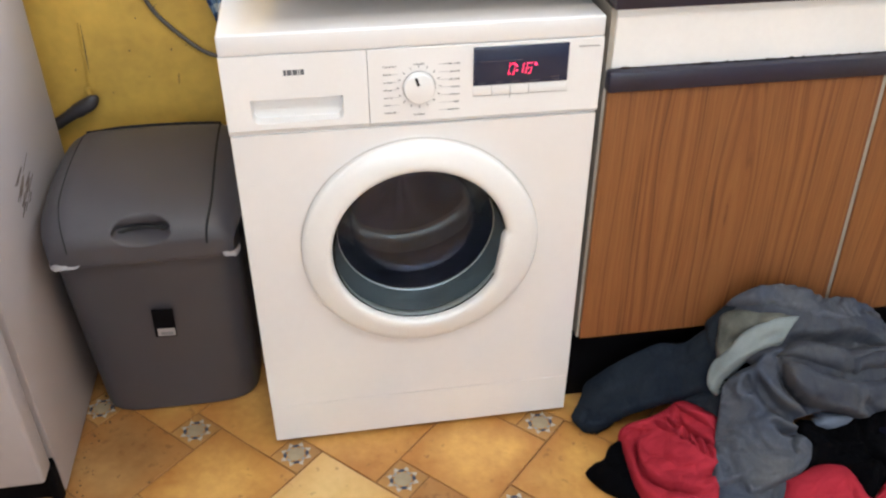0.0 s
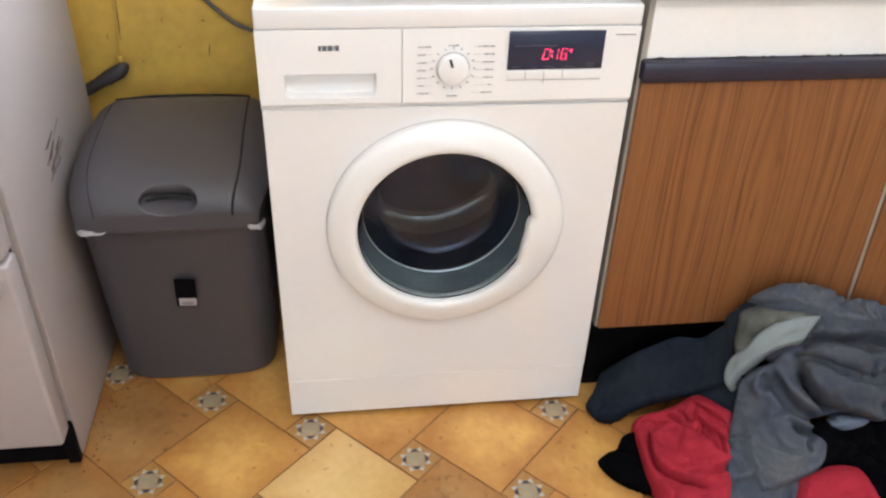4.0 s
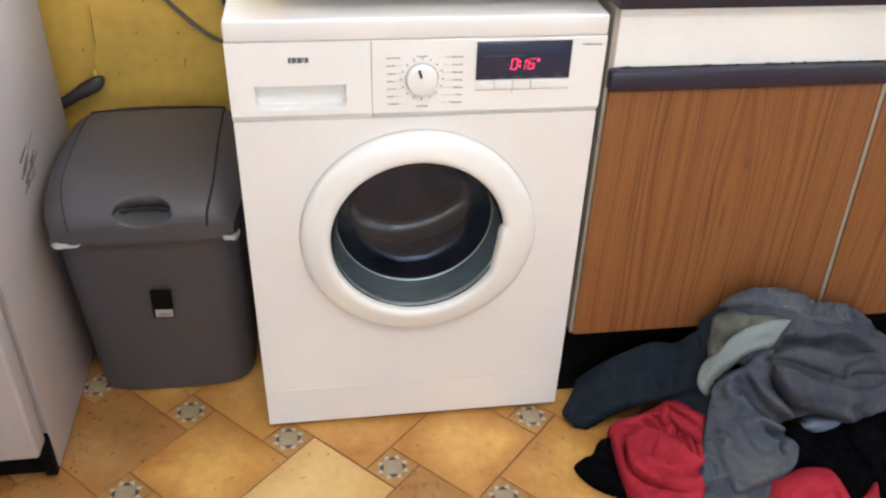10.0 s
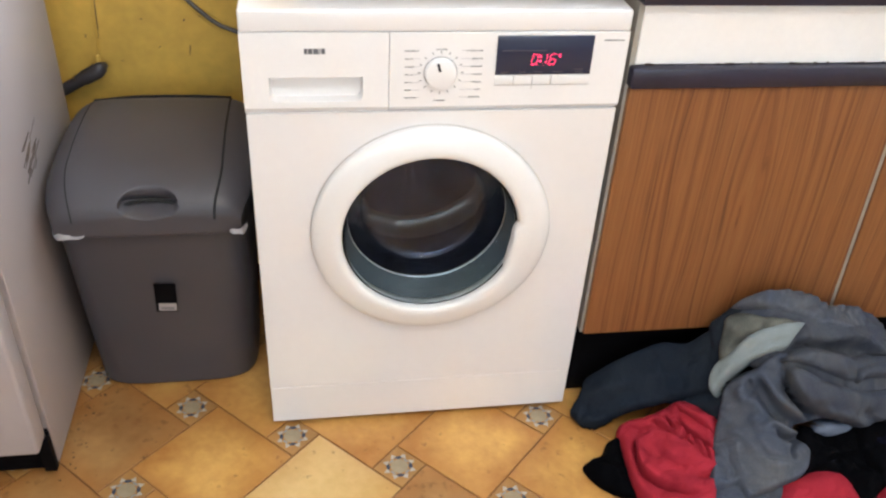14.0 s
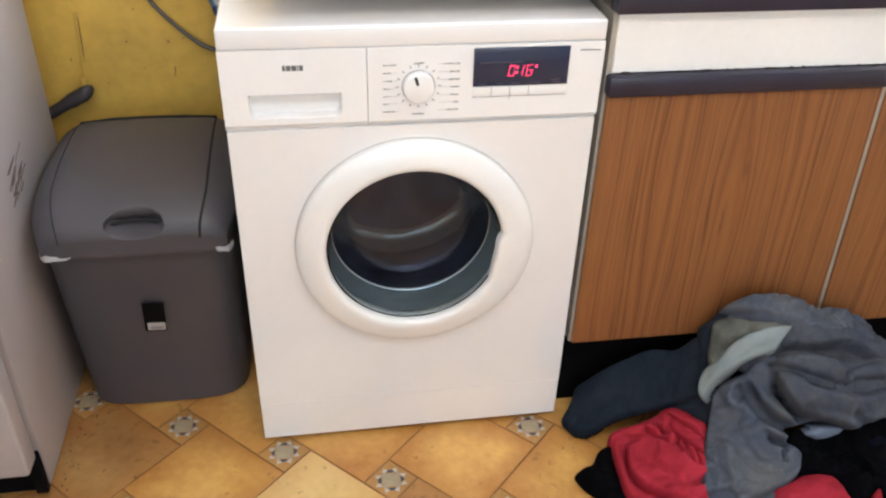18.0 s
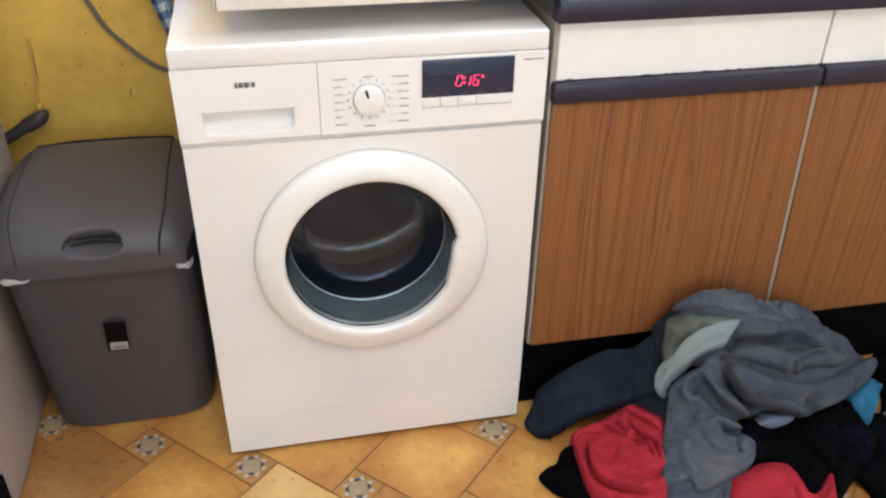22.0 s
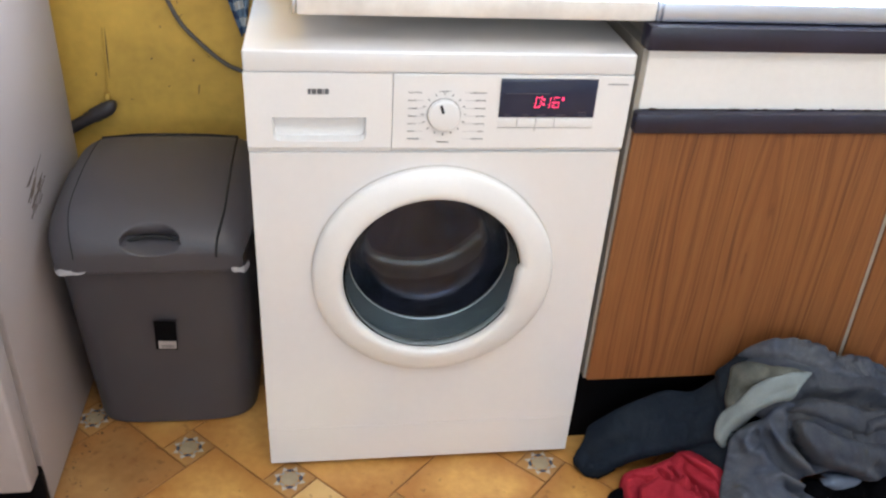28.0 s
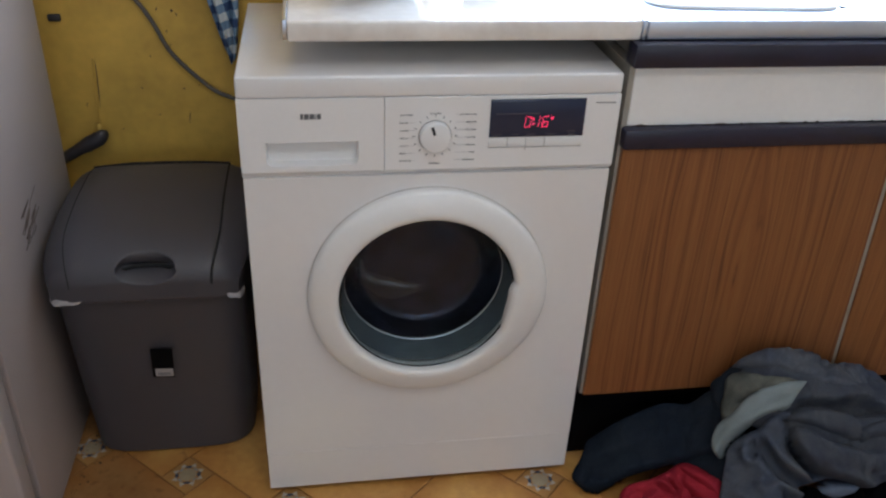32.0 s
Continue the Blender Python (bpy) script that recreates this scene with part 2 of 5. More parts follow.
RUBBER = surf("grey_door_seal", (0.17, 0.195, 0.215), 0.25, 0.1, 8, 100)
BOWL = glass("door_glass", (0.86, 0.93, 0.95), 0.03)
BIN = surf("grey_bin_plastic", (0.065, 0.060, 0.068), 0.42, 0.06, 4, 300, bump=0.10, bscale=700)
SEAM_SHADE = plain("black_seam_shade", (0.01, 0.01, 0.01), 0.8)
BAG = surf("white_bin_liner", (0.38, 0.35, 0.345), 0.4, 0.05, 30, 200, bump=0.4, bscale=120)
FRIDGE = surf("fridge_white_paint", (0.395, 0.342, 0.326), 0.42, 0.04, 3, 40, bump=0.06, bscale=300)
PLINTH_BLACK = surf("black_plinth", (0.0035, 0.0032, 0.004), 0.6, 0.2, 10, 150, bump=0.1, spec=0.06)
WALL_YELLOW = surf("yellow_wall_paint", (0.62, 0.385, 0.068), 0.6, 0.13, 5, 40, bump=0.25, bscale=45)
WALL_PLAIN = surf("cream_wall_paint", (0.66, 0.62, 0.55), 0.7, 0.05, 4, 50, bump=0.1)
CEIL = surf("white_ceiling_paint", (0.80, 0.79, 0.76), 0.8, 0.03, 3, 50, bump=0.1)
TEAK = wood("teak_laminate", (0.262, 0.104, 0.034), (0.222, 0.080, 0.026), (0.140, 0.046, 0.017))
STRIP = surf("dark_brown_trim", (0.019, 0.017, 0.036), 0.32, 0.2, 8, 120)
DRAWER_WHITE = surf("cream_white_laminate", (0.84, 0.825, 0.80), 0.35, 0.03, 4, 90, bump=0.05)
EDGE_GREY = surf("grey_board_edge", (0.36, 0.33, 0.28), 0.6, 0.1, 12, 150)
WORKTOP = surf("marbled_cream_worktop", (0.84, 0.80, 0.75), 0.10, 0.08, 7, 60, tint=(0.66, 0.60, 0.54), rvar=0.2, coat=0.6)
STAINLESS = surf("stainless_steel", (0.74, 0.80, 0.92), 0.32, 0.03, 6, 40, metal=1.0, rvar=0.04)
TILE = speckled(surf("ochre_floor_tile", (0.61, 0.350, 0.102), 0.36, 0.10, 7, 60, tint=(0.38, 0.160, 0.036), bump=0.10, bscale=60, per_piece=0.16))
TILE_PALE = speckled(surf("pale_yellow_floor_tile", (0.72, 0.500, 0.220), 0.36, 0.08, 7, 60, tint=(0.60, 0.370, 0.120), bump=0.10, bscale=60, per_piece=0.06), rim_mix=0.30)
TILE_BUFF = speckled(surf("dark_buff_floor_tile", (0.365, 0.200, 0.070), 0.42, 0.10, 9, 60, tint=(0.24, 0.104, 0.029), bump=0.12, bscale=60, per_piece=0.08), 0.89)
TILE_EDGE = surf("tile_border_glaze", (0.40, 0.20, 0.055), 0.38, 0.12, 12, 80)
GROUT = surf("brown_grout", (0.24, 0.10, 0.028), 0.7, 0.2, 20, 150)
MOTIF_WHITE = surf("motif_white", (0.46, 0.42, 0.37), 0.35, 0.06, 30, 150)
MOTIF_BLUE = surf("motif_slate_blue", (0.035, 0.045, 0.08), 0.35, 0.15, 30, 150)
MOTIF_LINK = surf("motif_pale_blue", (0.27, 0.30, 0.32), 0.35, 0.1, 30, 150)
MOTIF_MID = surf("motif_stone", (0.36, 0.29, 0.19), 0.35, 0.1, 30, 150)
PIPE_GREY = surf("grey_pipe_plastic", (0.04, 0.034, 0.036), 0.5, 0.15, 14, 120, bump=0.2)
CORD = surf("grey_flex", (0.10, 0.085, 0.07), 0.55, 0.1, 20, 120)
SCUFF = surf("pencil_grey_scuff", (0.09, 0.06, 0.05), 0.7, 0.2, 30, 200)
SMEAR = surf("tan_smear", (0.17, 0.125, 0.095), 0.6, 0.15, 60, 200)
STAIN_AND_SHADE = surf("dark_scuff_and_shade", (0.07, 0.045, 0.03), 0.7, 0.2, 30, 200)

# ---- building helpers ----


def part(name, bm, material, parent=None, label="", smooth=True, angle=0.6):
    me = bpy.data.meshes.new(name)
    bmesh.ops.recalc_face_normals(bm, faces=bm.faces)
    bm.to_mesh(me)
    bm.free()
    for mm in material if isinstance(material, (list, tuple)) else [material]:
        me.materials.append(mm)
    if smooth:
        me.shade_smooth()
        me.set_sharp_from_angle(angle=angle)
    ob = new(name, me)
    if parent is not None:
        ob.parent = parent
    if label:
        ob["label"] = label
    return ob


def thing(name, label, category, at=(0, 0, 0), rz=0.0, group="", kind=""):
    ob = new(name)
    ob.empty_display_size = 0.05
    ob.matrix_basis = pose(*at, 0, 0, rz)
    return tagged(ob, label, category, group, kind)


def box(x0, x1, y0, y1, z0, z1, r=0.0, seg=2, bm=None):
    bm2 = bmesh.new()
    bmesh.ops.create_cube(bm2, size=1.0)
    for v in bm2.verts:
        v.co = Vector(((x0 + x1) / 2 + v.co.x * (x1 - x0), (y0 + y1) / 2 + v.co.y * (y1 - y0), (z0 + z1) / 2 + v.co.z * (z1 - z0)))
    if r > 0:
        bmesh.ops.bevel(bm2, geom=bm2.edges[:], offset=r, segments=seg, affect="EDGES", profile=0.5)
    return join(bm, bm2)


def join(bm, other):
    if bm is None:
        return other
    me = bpy.data.meshes.new("tmp")
    other.to_mesh(me)
    other.free()
    bm.from_mesh(me)
    bpy.data.meshes.remove(me)
    return bm


def lathe(profile, centre, n=96, close=False):
    """Turns (radius, depth) pairs about an axis along y through centre."""
    bm = bmesh.new()
    rings = []
    for r, y in profile:
        if r < 1e-6:
            rings.append([bm.verts.new((centre[0], y, centre[1]))])
        else:
            rings.append([bm.verts.new((centre[0] + r * math.cos(a), y, centre[1] + r * math.sin(a))) for a in (2 * math.pi * k / n for k in range(n))])
    pairs = list(zip(rings, rings[1:]))
    if close:
        pairs.append((rings[-1], rings[0]))
    for a, b in pairs:
        for k in range(n):
            q = [a[k % len(a)], a[(k + 1) % len(a)], b[(k + 1) % len(b)], b[k % len(b)]]
            q = list(dict.fromkeys(q))
            if len(q) > 2:
                bm.faces.new(q)
    return bm


def plate_hole(x0, x1, z0, z1, c, r, y0, y1, n=96):
    """An upright plate with a round hole."""
    bm = bmesh.new()
    loops = []
    for y in (y0, y1):
        inner, outer = [], []
        for k in range(n):
            a = 2 * math.pi * (k + 0.5) / n
            dx, dz = math.cos(a), math.sin(a)
            s = min(((x1 if dx > 0 else x0) - c[0]) / dx, ((z1 if dz > 0 else z0) - c[1]) / dz)
            inner.append(bm.verts.new((c[0] + r * dx, y, c[1] + r * dz)))
            outer.append(bm.verts.new((c[0] + s * dx, y, c[1] + s * dz)))
        for (cx, cz) in ((x0, z0), (x1, z0), (x0, z1), (x1, z1)):
            v = min(outer, key=lambda v: (v.co.x - cx) ** 2 + (v.co.z - cz) ** 2)
            v.co.x, v.co.z = cx, cz
        loops.append((inner, outer))
    for k in range(n):
        j = (k + 1) % n
        (i0, o0), (i1, o1) = loops
        bm.faces.new((i0[k], o0[k], o0[j], i0[j]))
        bm.faces.new((i1[k], i1[j], o1[j], o1[k]))
        bm.faces.new((i0[k], i0[j], i1[j], i1[k]))
        bm.faces.new((o0[k], o1[k], o1[j], o0[j]))
    return bm


def plate_window(x0, x1, z0, z1, hx0, hx1, hz0, hz1, y0, y1):
    """An upright plate with a square opening right through."""
    bm = bmesh.new()
    q = {}
    for y in (y0, y1):
        q[y] = [[bm.verts.new((x, y, z)) for x, z in ((a, c), (b, c), (b, d), (a, d))] for a, b, c, d in ((x0, x1, z0, z1), (hx0, hx1, hz0, hz1))]
    for k in range(4):
        j = (k + 1) % 4
        for y in (y0, y1):
            o, i = q[y]
            bm.faces.new((o[k], o[j], i[j], i[k]))
        bm.faces.new((q[y0][0][k], q[y0][0][j], q[y1][0][j], q[y1][0][k]))
        bm.faces.new((q[y0][1][k], q[y0][1][j], q[y1][1][j], q[y1][1][k]))
    return bm


def tube(points, r, n=10):
    """A round tube along a list of places."""
    bm = bmesh.new()
    pts = [Vector(p) for p in points]
    rings = []
    up = Vector((0.1, 1, 0.05)).normalized()
    for k, p in enumerate(pts):
        d = (pts[min(k + 1, len(pts) - 1)] - pts[max(k - 1, 0)]).normalized()
        a = d.cross(up).normalized()
        b = d.cross(a)
        rr = r[k] if isinstance(r, (list, tuple)) else r
        rings.append([bm.verts.new(p + rr * (math.cos(t) * a + math.sin(t) * b)) for t in (2 * math.pi * i / n for i in range(n))])
    for a, b in zip(rings, rings[1:]):
        for i in range(n):
            bm.faces.new((a[i], a[(i + 1) % n], b[(i + 1) % n], b[i]))
    bm.faces.new(rings[0]), bm.faces.new(rings[-1])
    return bm


def spline(points, steps=8):
    """A smooth line through places."""
    p = [Vector(q) for q in points]
    out = []
    for k in range(len(p) - 1):
        a, b, c, d = p[max(k - 1, 0)], p[k], p[k + 1], p[min(k + 2, len(p) - 1)]
        for s in range(steps):
            t = s / steps
            out.append(0.5 * (2 * b + (c - a) * t + (2 * a - 5 * b + 4 * c - d) * t * t + (3 * b - a - 3 * c + d) * t**3))
    return out + [p[-1]]


# ---- the room ----
WALL_Y = 0.56
WX0, WX1, WZ0, WZ1 = 0.36, 1.64, 0.945, 1.92
tagged(part("wall_north", plate_window(-1.7, 2.5, 0, 2.4, WX0, WX1, WZ0, WZ1, WALL_Y, WALL_Y + 0.14), WALL_YELLOW, smooth=False), "scuffed mustard yellow painted kitchen wall", "wall", kind="structure")
# the opening in this unseen wall is added for the rear fill lamp
tagged(part("wall_south", plate_window(-1.7, 2.5, 0, 2.4, -0.81, 1.31, 0.69, 2.21, -3.12, -3.0), WALL_PLAIN, smooth=False), "plain cream painted wall", "wall", kind="structure")
tagged(part("wall_west", box(-1.82, -1.7, -3.12, 0.7, 0, 2.4), WALL_PLAIN, smooth=False), "plain cream painted wall", "wall", kind="structure")
tagged(part("wall_east", box(2.5, 2.62, -3.12, 0.7, 0, 2.4), WALL_PLAIN, smooth=False), "plain cream painted wall", "wall", kind="structure")
tagged(part("ceiling", box(-1.82, 2.62, -3.12, 0.7, 2.4, 2.5), CEIL, smooth=False), "plain white painted ceiling", "ceiling", kind="structure")
floor = tagged(part("floor", box(-1.82, 2.62, -3.12, 0.7, -0.05, -0.0025), GROUT, smooth=False), "ochre tiled kitchen floor with small patterned inserts", "floor", kind="structure")
win = thing("window_1", "white framed kitchen window above the sink", "window", kind="structure")
part("window_frame", plate_window(WX0 + 0.002, WX1 - 0.002, WZ0 + 0.002, WZ1 - 0.002, WX0 + 0.03, WX1 - 0.03, WZ0 + 0.03, WZ1 - 0.03, WALL_Y + 0.08, WALL_Y + 0.13), DRAWER_WHITE, win, smooth=False)

# frame of the added opening, out of view
rear = thing("fill_frame", "frame of an opening added for the rear fill light", "window", kind="structure")
part("window_frame", plate_window(-0.808, 1.308, 0.692, 2.208, -0.77, 1.27, 0.73, 2.17, -3.115, -3.075), DRAWER_WHITE, rear, smooth=False)


# ---- washing machine ----
MW, MH, MD = 0.597, 0.85, 0.42
DC = (0.297, 0.4650)
RC = (0.297, 0.4555)
RING = [(0.2050, 0.0025), (0.2053, -0.0070), (0.2035, -0.0115), (0.199, -0.0150), (0.191, -0.0180), (0.181, -0.0205), (0.172, -0.0225), (0.165, -0.0232), (0.159, -0.0224), (0.1555, -0.0198), (0.1540, -0.0160), (0.1535, -0.0115), (0.1533, -0.009), (0.1533, 0.0025)]


def digit(bm, ch, x, z, w, h, t):
    """One seven-bar numeral of a clock display."""
    on = {"0": "abcdef", "1": "bc", "6": "acdefg"}[ch]
    s = h * 0.16
    bars = {"a": (0, w, h - t, h), "d": (0, w, 0, t), "g": (0, w, h / 2 - t / 2, h / 2 + t / 2), "b": (w - t, w, h / 2, h), "c": (w - t, w, 0, h / 2), "e": (0, t, 0, h / 2), "f": (0, t, h / 2, h)}
    for k in on:
        a, b, c, d = bars[k]
        g = 0.0006
        v = [bm.verts.new((x + px + s * pz / h, -0.0042, z + pz)) for px, pz in ((a + g, c + g), (b - g, c + g), (b - g, d - g), (a + g, d - g))]
        bm.faces.new(v)


def washing_machine():
    wm = thing("washing_machine", "white front-loading washing machine mid spin beside a grey bin", "washing machine")
    part("body", join(join(box(0.002, 0.014, 0.02, MD, 0.02, 0.815), box(MW - 0.014, MW - 0.002, 0.02, MD, 0.02, 0.815)), box(0.014, MW - 0.014, MD - 0.012, MD, 0.02, 0.815)), ENAMEL, wm)
    part("front_panel", plate_hole(0.001, MW - 0.001, 0.1035, 0.6838, DC, 0.168, 0.003, 0.02), ENAMEL, wm, smooth=False)
    part("kick_panel", box(0.001, MW - 0.001, 0.003, 0.02, 0.012, 0.1025, 0.0015), ENAMEL, wm, smooth=False)
    # worktop lid of the machine with a rounded front edge
    part("lid", box(0, MW, 0.0, MD, 0.8163, 0.85, 0.004, 3), ENAMEL, wm)
    panel = part("control_panel", lip_box(0.2214, MW, -0.001, 0.05, 0.6842, 0.8158), PANEL_WHITE, wm)
    # drawer front with its grip pocket
    dr = part("detergent_drawer", drawer_front(), PANEL_WHITE, wm)
    # name on the drawer as plain dark shapes
    bm = bmesh.new()
    x = 0.0935
    for w in (0.0045, 0.0070, 0.0075, 0.0016, 0.0058):
        box(x, x + w, -0.0018, -0.0005, 0.7832, 0.7915, bm=bm)
        x += w + 0.0012
    part("logo", bm, PRINT, dr, smooth=False)
    # display
    dp = part("display", box(0.3865, 0.5400, -0.0032, 0.0, 0.7475, 0.8105, 0.0008), DISPLAY, panel)
    bm = bmesh.new()
    digit(bm, "0", 0.4410, 0.7640, 0.0105, 0.0185, 0.0018)
    digit(bm, "1", 0.4548, 0.7640, 0.0105, 0.0185, 0.0018)
    digit(bm, "6", 0.4692, 0.7640, 0.0105, 0.0185, 0.0018)
    for z in (0.7688, 0.7765):
        box(0.4552, 0.4574, -0.0042, -0.004, z, z + 0.0024, bm=bm)
    for k in range(3):
        box(0.4850 + 0.0011 * (k % 2), 0.4882 - 0.0011 * (k % 2), -0.0042, -0.004, 0.7770 + 0.0015 * k, 0.7782 + 0.0015 * k, bm=bm)
    part("digits", bm, LED, dp, "glowing red digits 0:16", smooth=False)
    bm = bmesh.new()
    for x, w in ((0.395, 0.012), (0.424, 0.011), (0.447, 0.015), (0.478, 0.017), (0.515, 0.012)):
        box(x, x + w, -0.0036, -0.0030, 0.7510, 0.7524, bm=bm)
    box(0.396, 0.465, -0.0036, -0.0030, 0.7862, 0.7876, bm=bm)
    box(0.513, 0.527, -0.0036, -0.0030, 0.7555, 0.7567, bm=bm)
    part("display_print", bm, DISPLAY_INK, dp, smooth=False)
    for k, (a, b) in enumerate(((0.3868, 0.4165), (0.4175, 0.4465), (0.4475, 0.4770), (0.4780, 0.5400))):
        part("button", box(a, b, -0.0022, 0.0, 0.7300, 0.7455, 0.0006), PANEL_WHITE, panel)
    bm = bmesh.new()
    for a in (0.4168, 0.4468, 0.4772):
        box(a, a + 0.0006, -0.0016, -0.0005, 0.7297, 0.7457, bm=bm)
    box(0.3866, 0.5402, -0.0016, -0.0005, 0.7290, 0.7296, bm=bm)
    box(0.4465, 0.4473, -0.0016, -0.0005, 0.7235, 0.7290, bm=bm)
    part("button_outline", bm, LINE, panel, smooth=False)
    # model plate as a bar
    words_later = (0.5565, 0.8025, 0.032)
    # programme dial
    cx, cz = 0.3005, 0.7515
    dial = part("dial", lathe([(0.0, -0.0115), (0.021, -0.0115), (0.0236, -0.0105), (0.0248, -0.0075), (0.0254, -0.001)], (cx, cz), 48), PANEL_WHITE, panel)
    m = bmesh.new()
    box(-0.0022, 0.0022, -0.0122, -0.0113, 0.0055, 0.0195, 0.0004, 1, bm=m)
    bmesh.ops.transform(m, matrix=Matrix.Translation((cx, 0, cz)) @ Matrix.Rotation(radians(-18), 4, "Y"), verts=m.verts)
    part("pointer", m, INK, dial)
    part("dial_ring", lathe([(0.0254, -0.0013), (0.0254, -0.0022), (0.0264, -0.0022), (0.0264, -0.0013)], (cx, cz), 48), LINE, panel)
    bm = bmesh.new()
    for k in range(16):
        a = 2 * math.pi * k / 16
        t = bmesh.new()
        box(-0.0006, 0.0006, -0.0016, -0.0005, 0.0315, 0.0355, bm=t)
        bmesh.ops.transform(t, matrix=Matrix.Translation((cx, 0, cz)) @ Matrix.Rotation(a, 4, "Y"), verts=t.verts)
        join(bm, t)
    part("dial_ticks", bm, PRINT, panel, smooth=False)
    # programme names: rows of unreadable small print
    rng = random.Random(3)

    def words(x, z, w):
        bm, end = bmesh.new(), x + w
        while x < end:
            g = rng.uniform(0.0006, 0.0011)
            box(x, x + g, -0.0016, -0.0005, z - 0.0010, z + rng.choice((0.0004, 0.0006, 0.0012)), bm=bm)
            x += g + rng.choice((0.0003, 0.0003, 0.0004, 0.0010))
        part("label_print", bm, PRINT, panel, smooth=False)

    for k in range(7):
        z = 0.787 - k * 0.0128
        wl, wr = (0.020, 0.012, 0.013, 0.012, 0.014, 0.010, 0.018)[k], (0.026, 0.016, 0.017, 0.014, 0.016, 0.009, 0.019)[k]
        words(0.245, z, wl), words(0.365 - wr, z, wr)
        for a, b in ((0.245 + wl + 0.0015, 0.2685), (0.332, 0.3635 - wr)):
            if b > a + 0.002:
                part("label_line", box(a, b, -0.0014, -0.0005, z - 0.00025, z + 0.00025), PRINT_PALE, panel, smooth=False)
    words(*words_later)
    words(0.2925, 0.7890, 0.0165), words(0.2915, 0.7050, 0.0175)
    # porthole
    door = part("door", swelled(lathe(RING, RC, 128, close=True)), DOOR_WHITE, wm, angle=1.2)
    # grey ring paints the shade along the door's outer edge
    part("door_shade_ring", swelled(lathe([(0.2050, 0.0029), (0.2054, 0.0012), (0.2068, 0.0012), (0.2070, 0.0029)], RC, 128, close=True)), RING_SHADE, wm, "grey ring painted in as shade round the door")
    part("handle", swelled(door_grip()), DOOR_WHITE, door, angle=1.0)
    # a cone that turns through a tight corner into a nearly flat end
    corner = [(0.1035 + 0.016 * math.sin(a), 0.0740 + 0.016 * math.cos(a)) for a in (radians(75 - 12.5 * k) for k in range(7))]
    bowl = [(0.1530, -0.0095), (0.1525, 0.004), (0.145, 0.020), (0.136, 0.040), (0.128, 0.056), (0.1222, 0.068)] + corner + [(0.09, 0.0908), (0.05, 0.0920), (0.0, 0.0925)]
    inner = [(max(0.0, r - 0.003 * min(1, r / 0.1)), y - 0.003) for r, y in reversed(bowl[1:])] + [(0.1500, -0.0095)]
    part("door_glass", lathe(bowl + inner, RC, 96, close=True), BOWL, door, "clear bowl-shaped glass", angle=1.2)
    part("door_seal", lathe([(0.168, 0.019), (0.1640, 0.012), (0.1600, 0.006), (0.1540, 0.02), (0.1495, 0.045), (0.1475, 0.052), (0.1495, 0.056), (0.175, 0.05), (0.180, 0.03)], DC, 96), RUBBER, wm, "grey rubber door seal", angle=1.0)
    part("seal_rim", lathe([(0.1472, 0.0505), (0.1456, 0.0515), (0.1452, 0.0525), (0.1458, 0.0535), (0.1474, 0.0540)], DC, 96, close=True), CHROME, wm, "bright steel rim")
    # tub in black, so the machine's inner shade is in its colour
    part("tub", lathe([(0.168, 0.021), (0.245, 0.022), (0.245, 0.395), (0.0, 0.395)], DC, 64), SEAM_SHADE, wm)
    for x in (0.05, MW - 0.05):
        for y in (0.05, MD - 0.05):
            f = lathe([(0.0, 0.0), (0.02, 0.0), (0.02, 0.006), (0.008, 0.008), (0.008, 0.03), (0.0, 0.03)], (0, 0), 16)
            bmesh.ops.transform(f, matrix=Matrix.Translation((x, y, 0)) @ Matrix.Rotation(radians(90), 4, "X"), verts=f.verts)
            part("foot", f, PLINTH_BLACK, wm)
    return wm


def lip_box(x0, x1, y0, y1, z0, z1):
    """A fascia whose lower edge slopes back under itself."""
    bm = box(x0, x1, y0, y1, z0, z1)
    low = [e for e in bm.edges if all(abs(v.co.y - y0) < 1e-6 and abs(v.co.z - z0) < 1e-6 for v in e.verts)]
    bmesh.ops.bevel(bm, geom=low, offset=0.0105, segments=1, affect="EDGES")
    rest = [e for e in bm.edges if any(abs(v.co.y - y0) < 1e-6 for v in e.verts) and not all(v.co.z < z0 + 0.012 for v in e.verts)]
    bmesh.ops.bevel(bm, geom=rest, offset=0.0006, segments=1, affect="EDGES")
    return bm


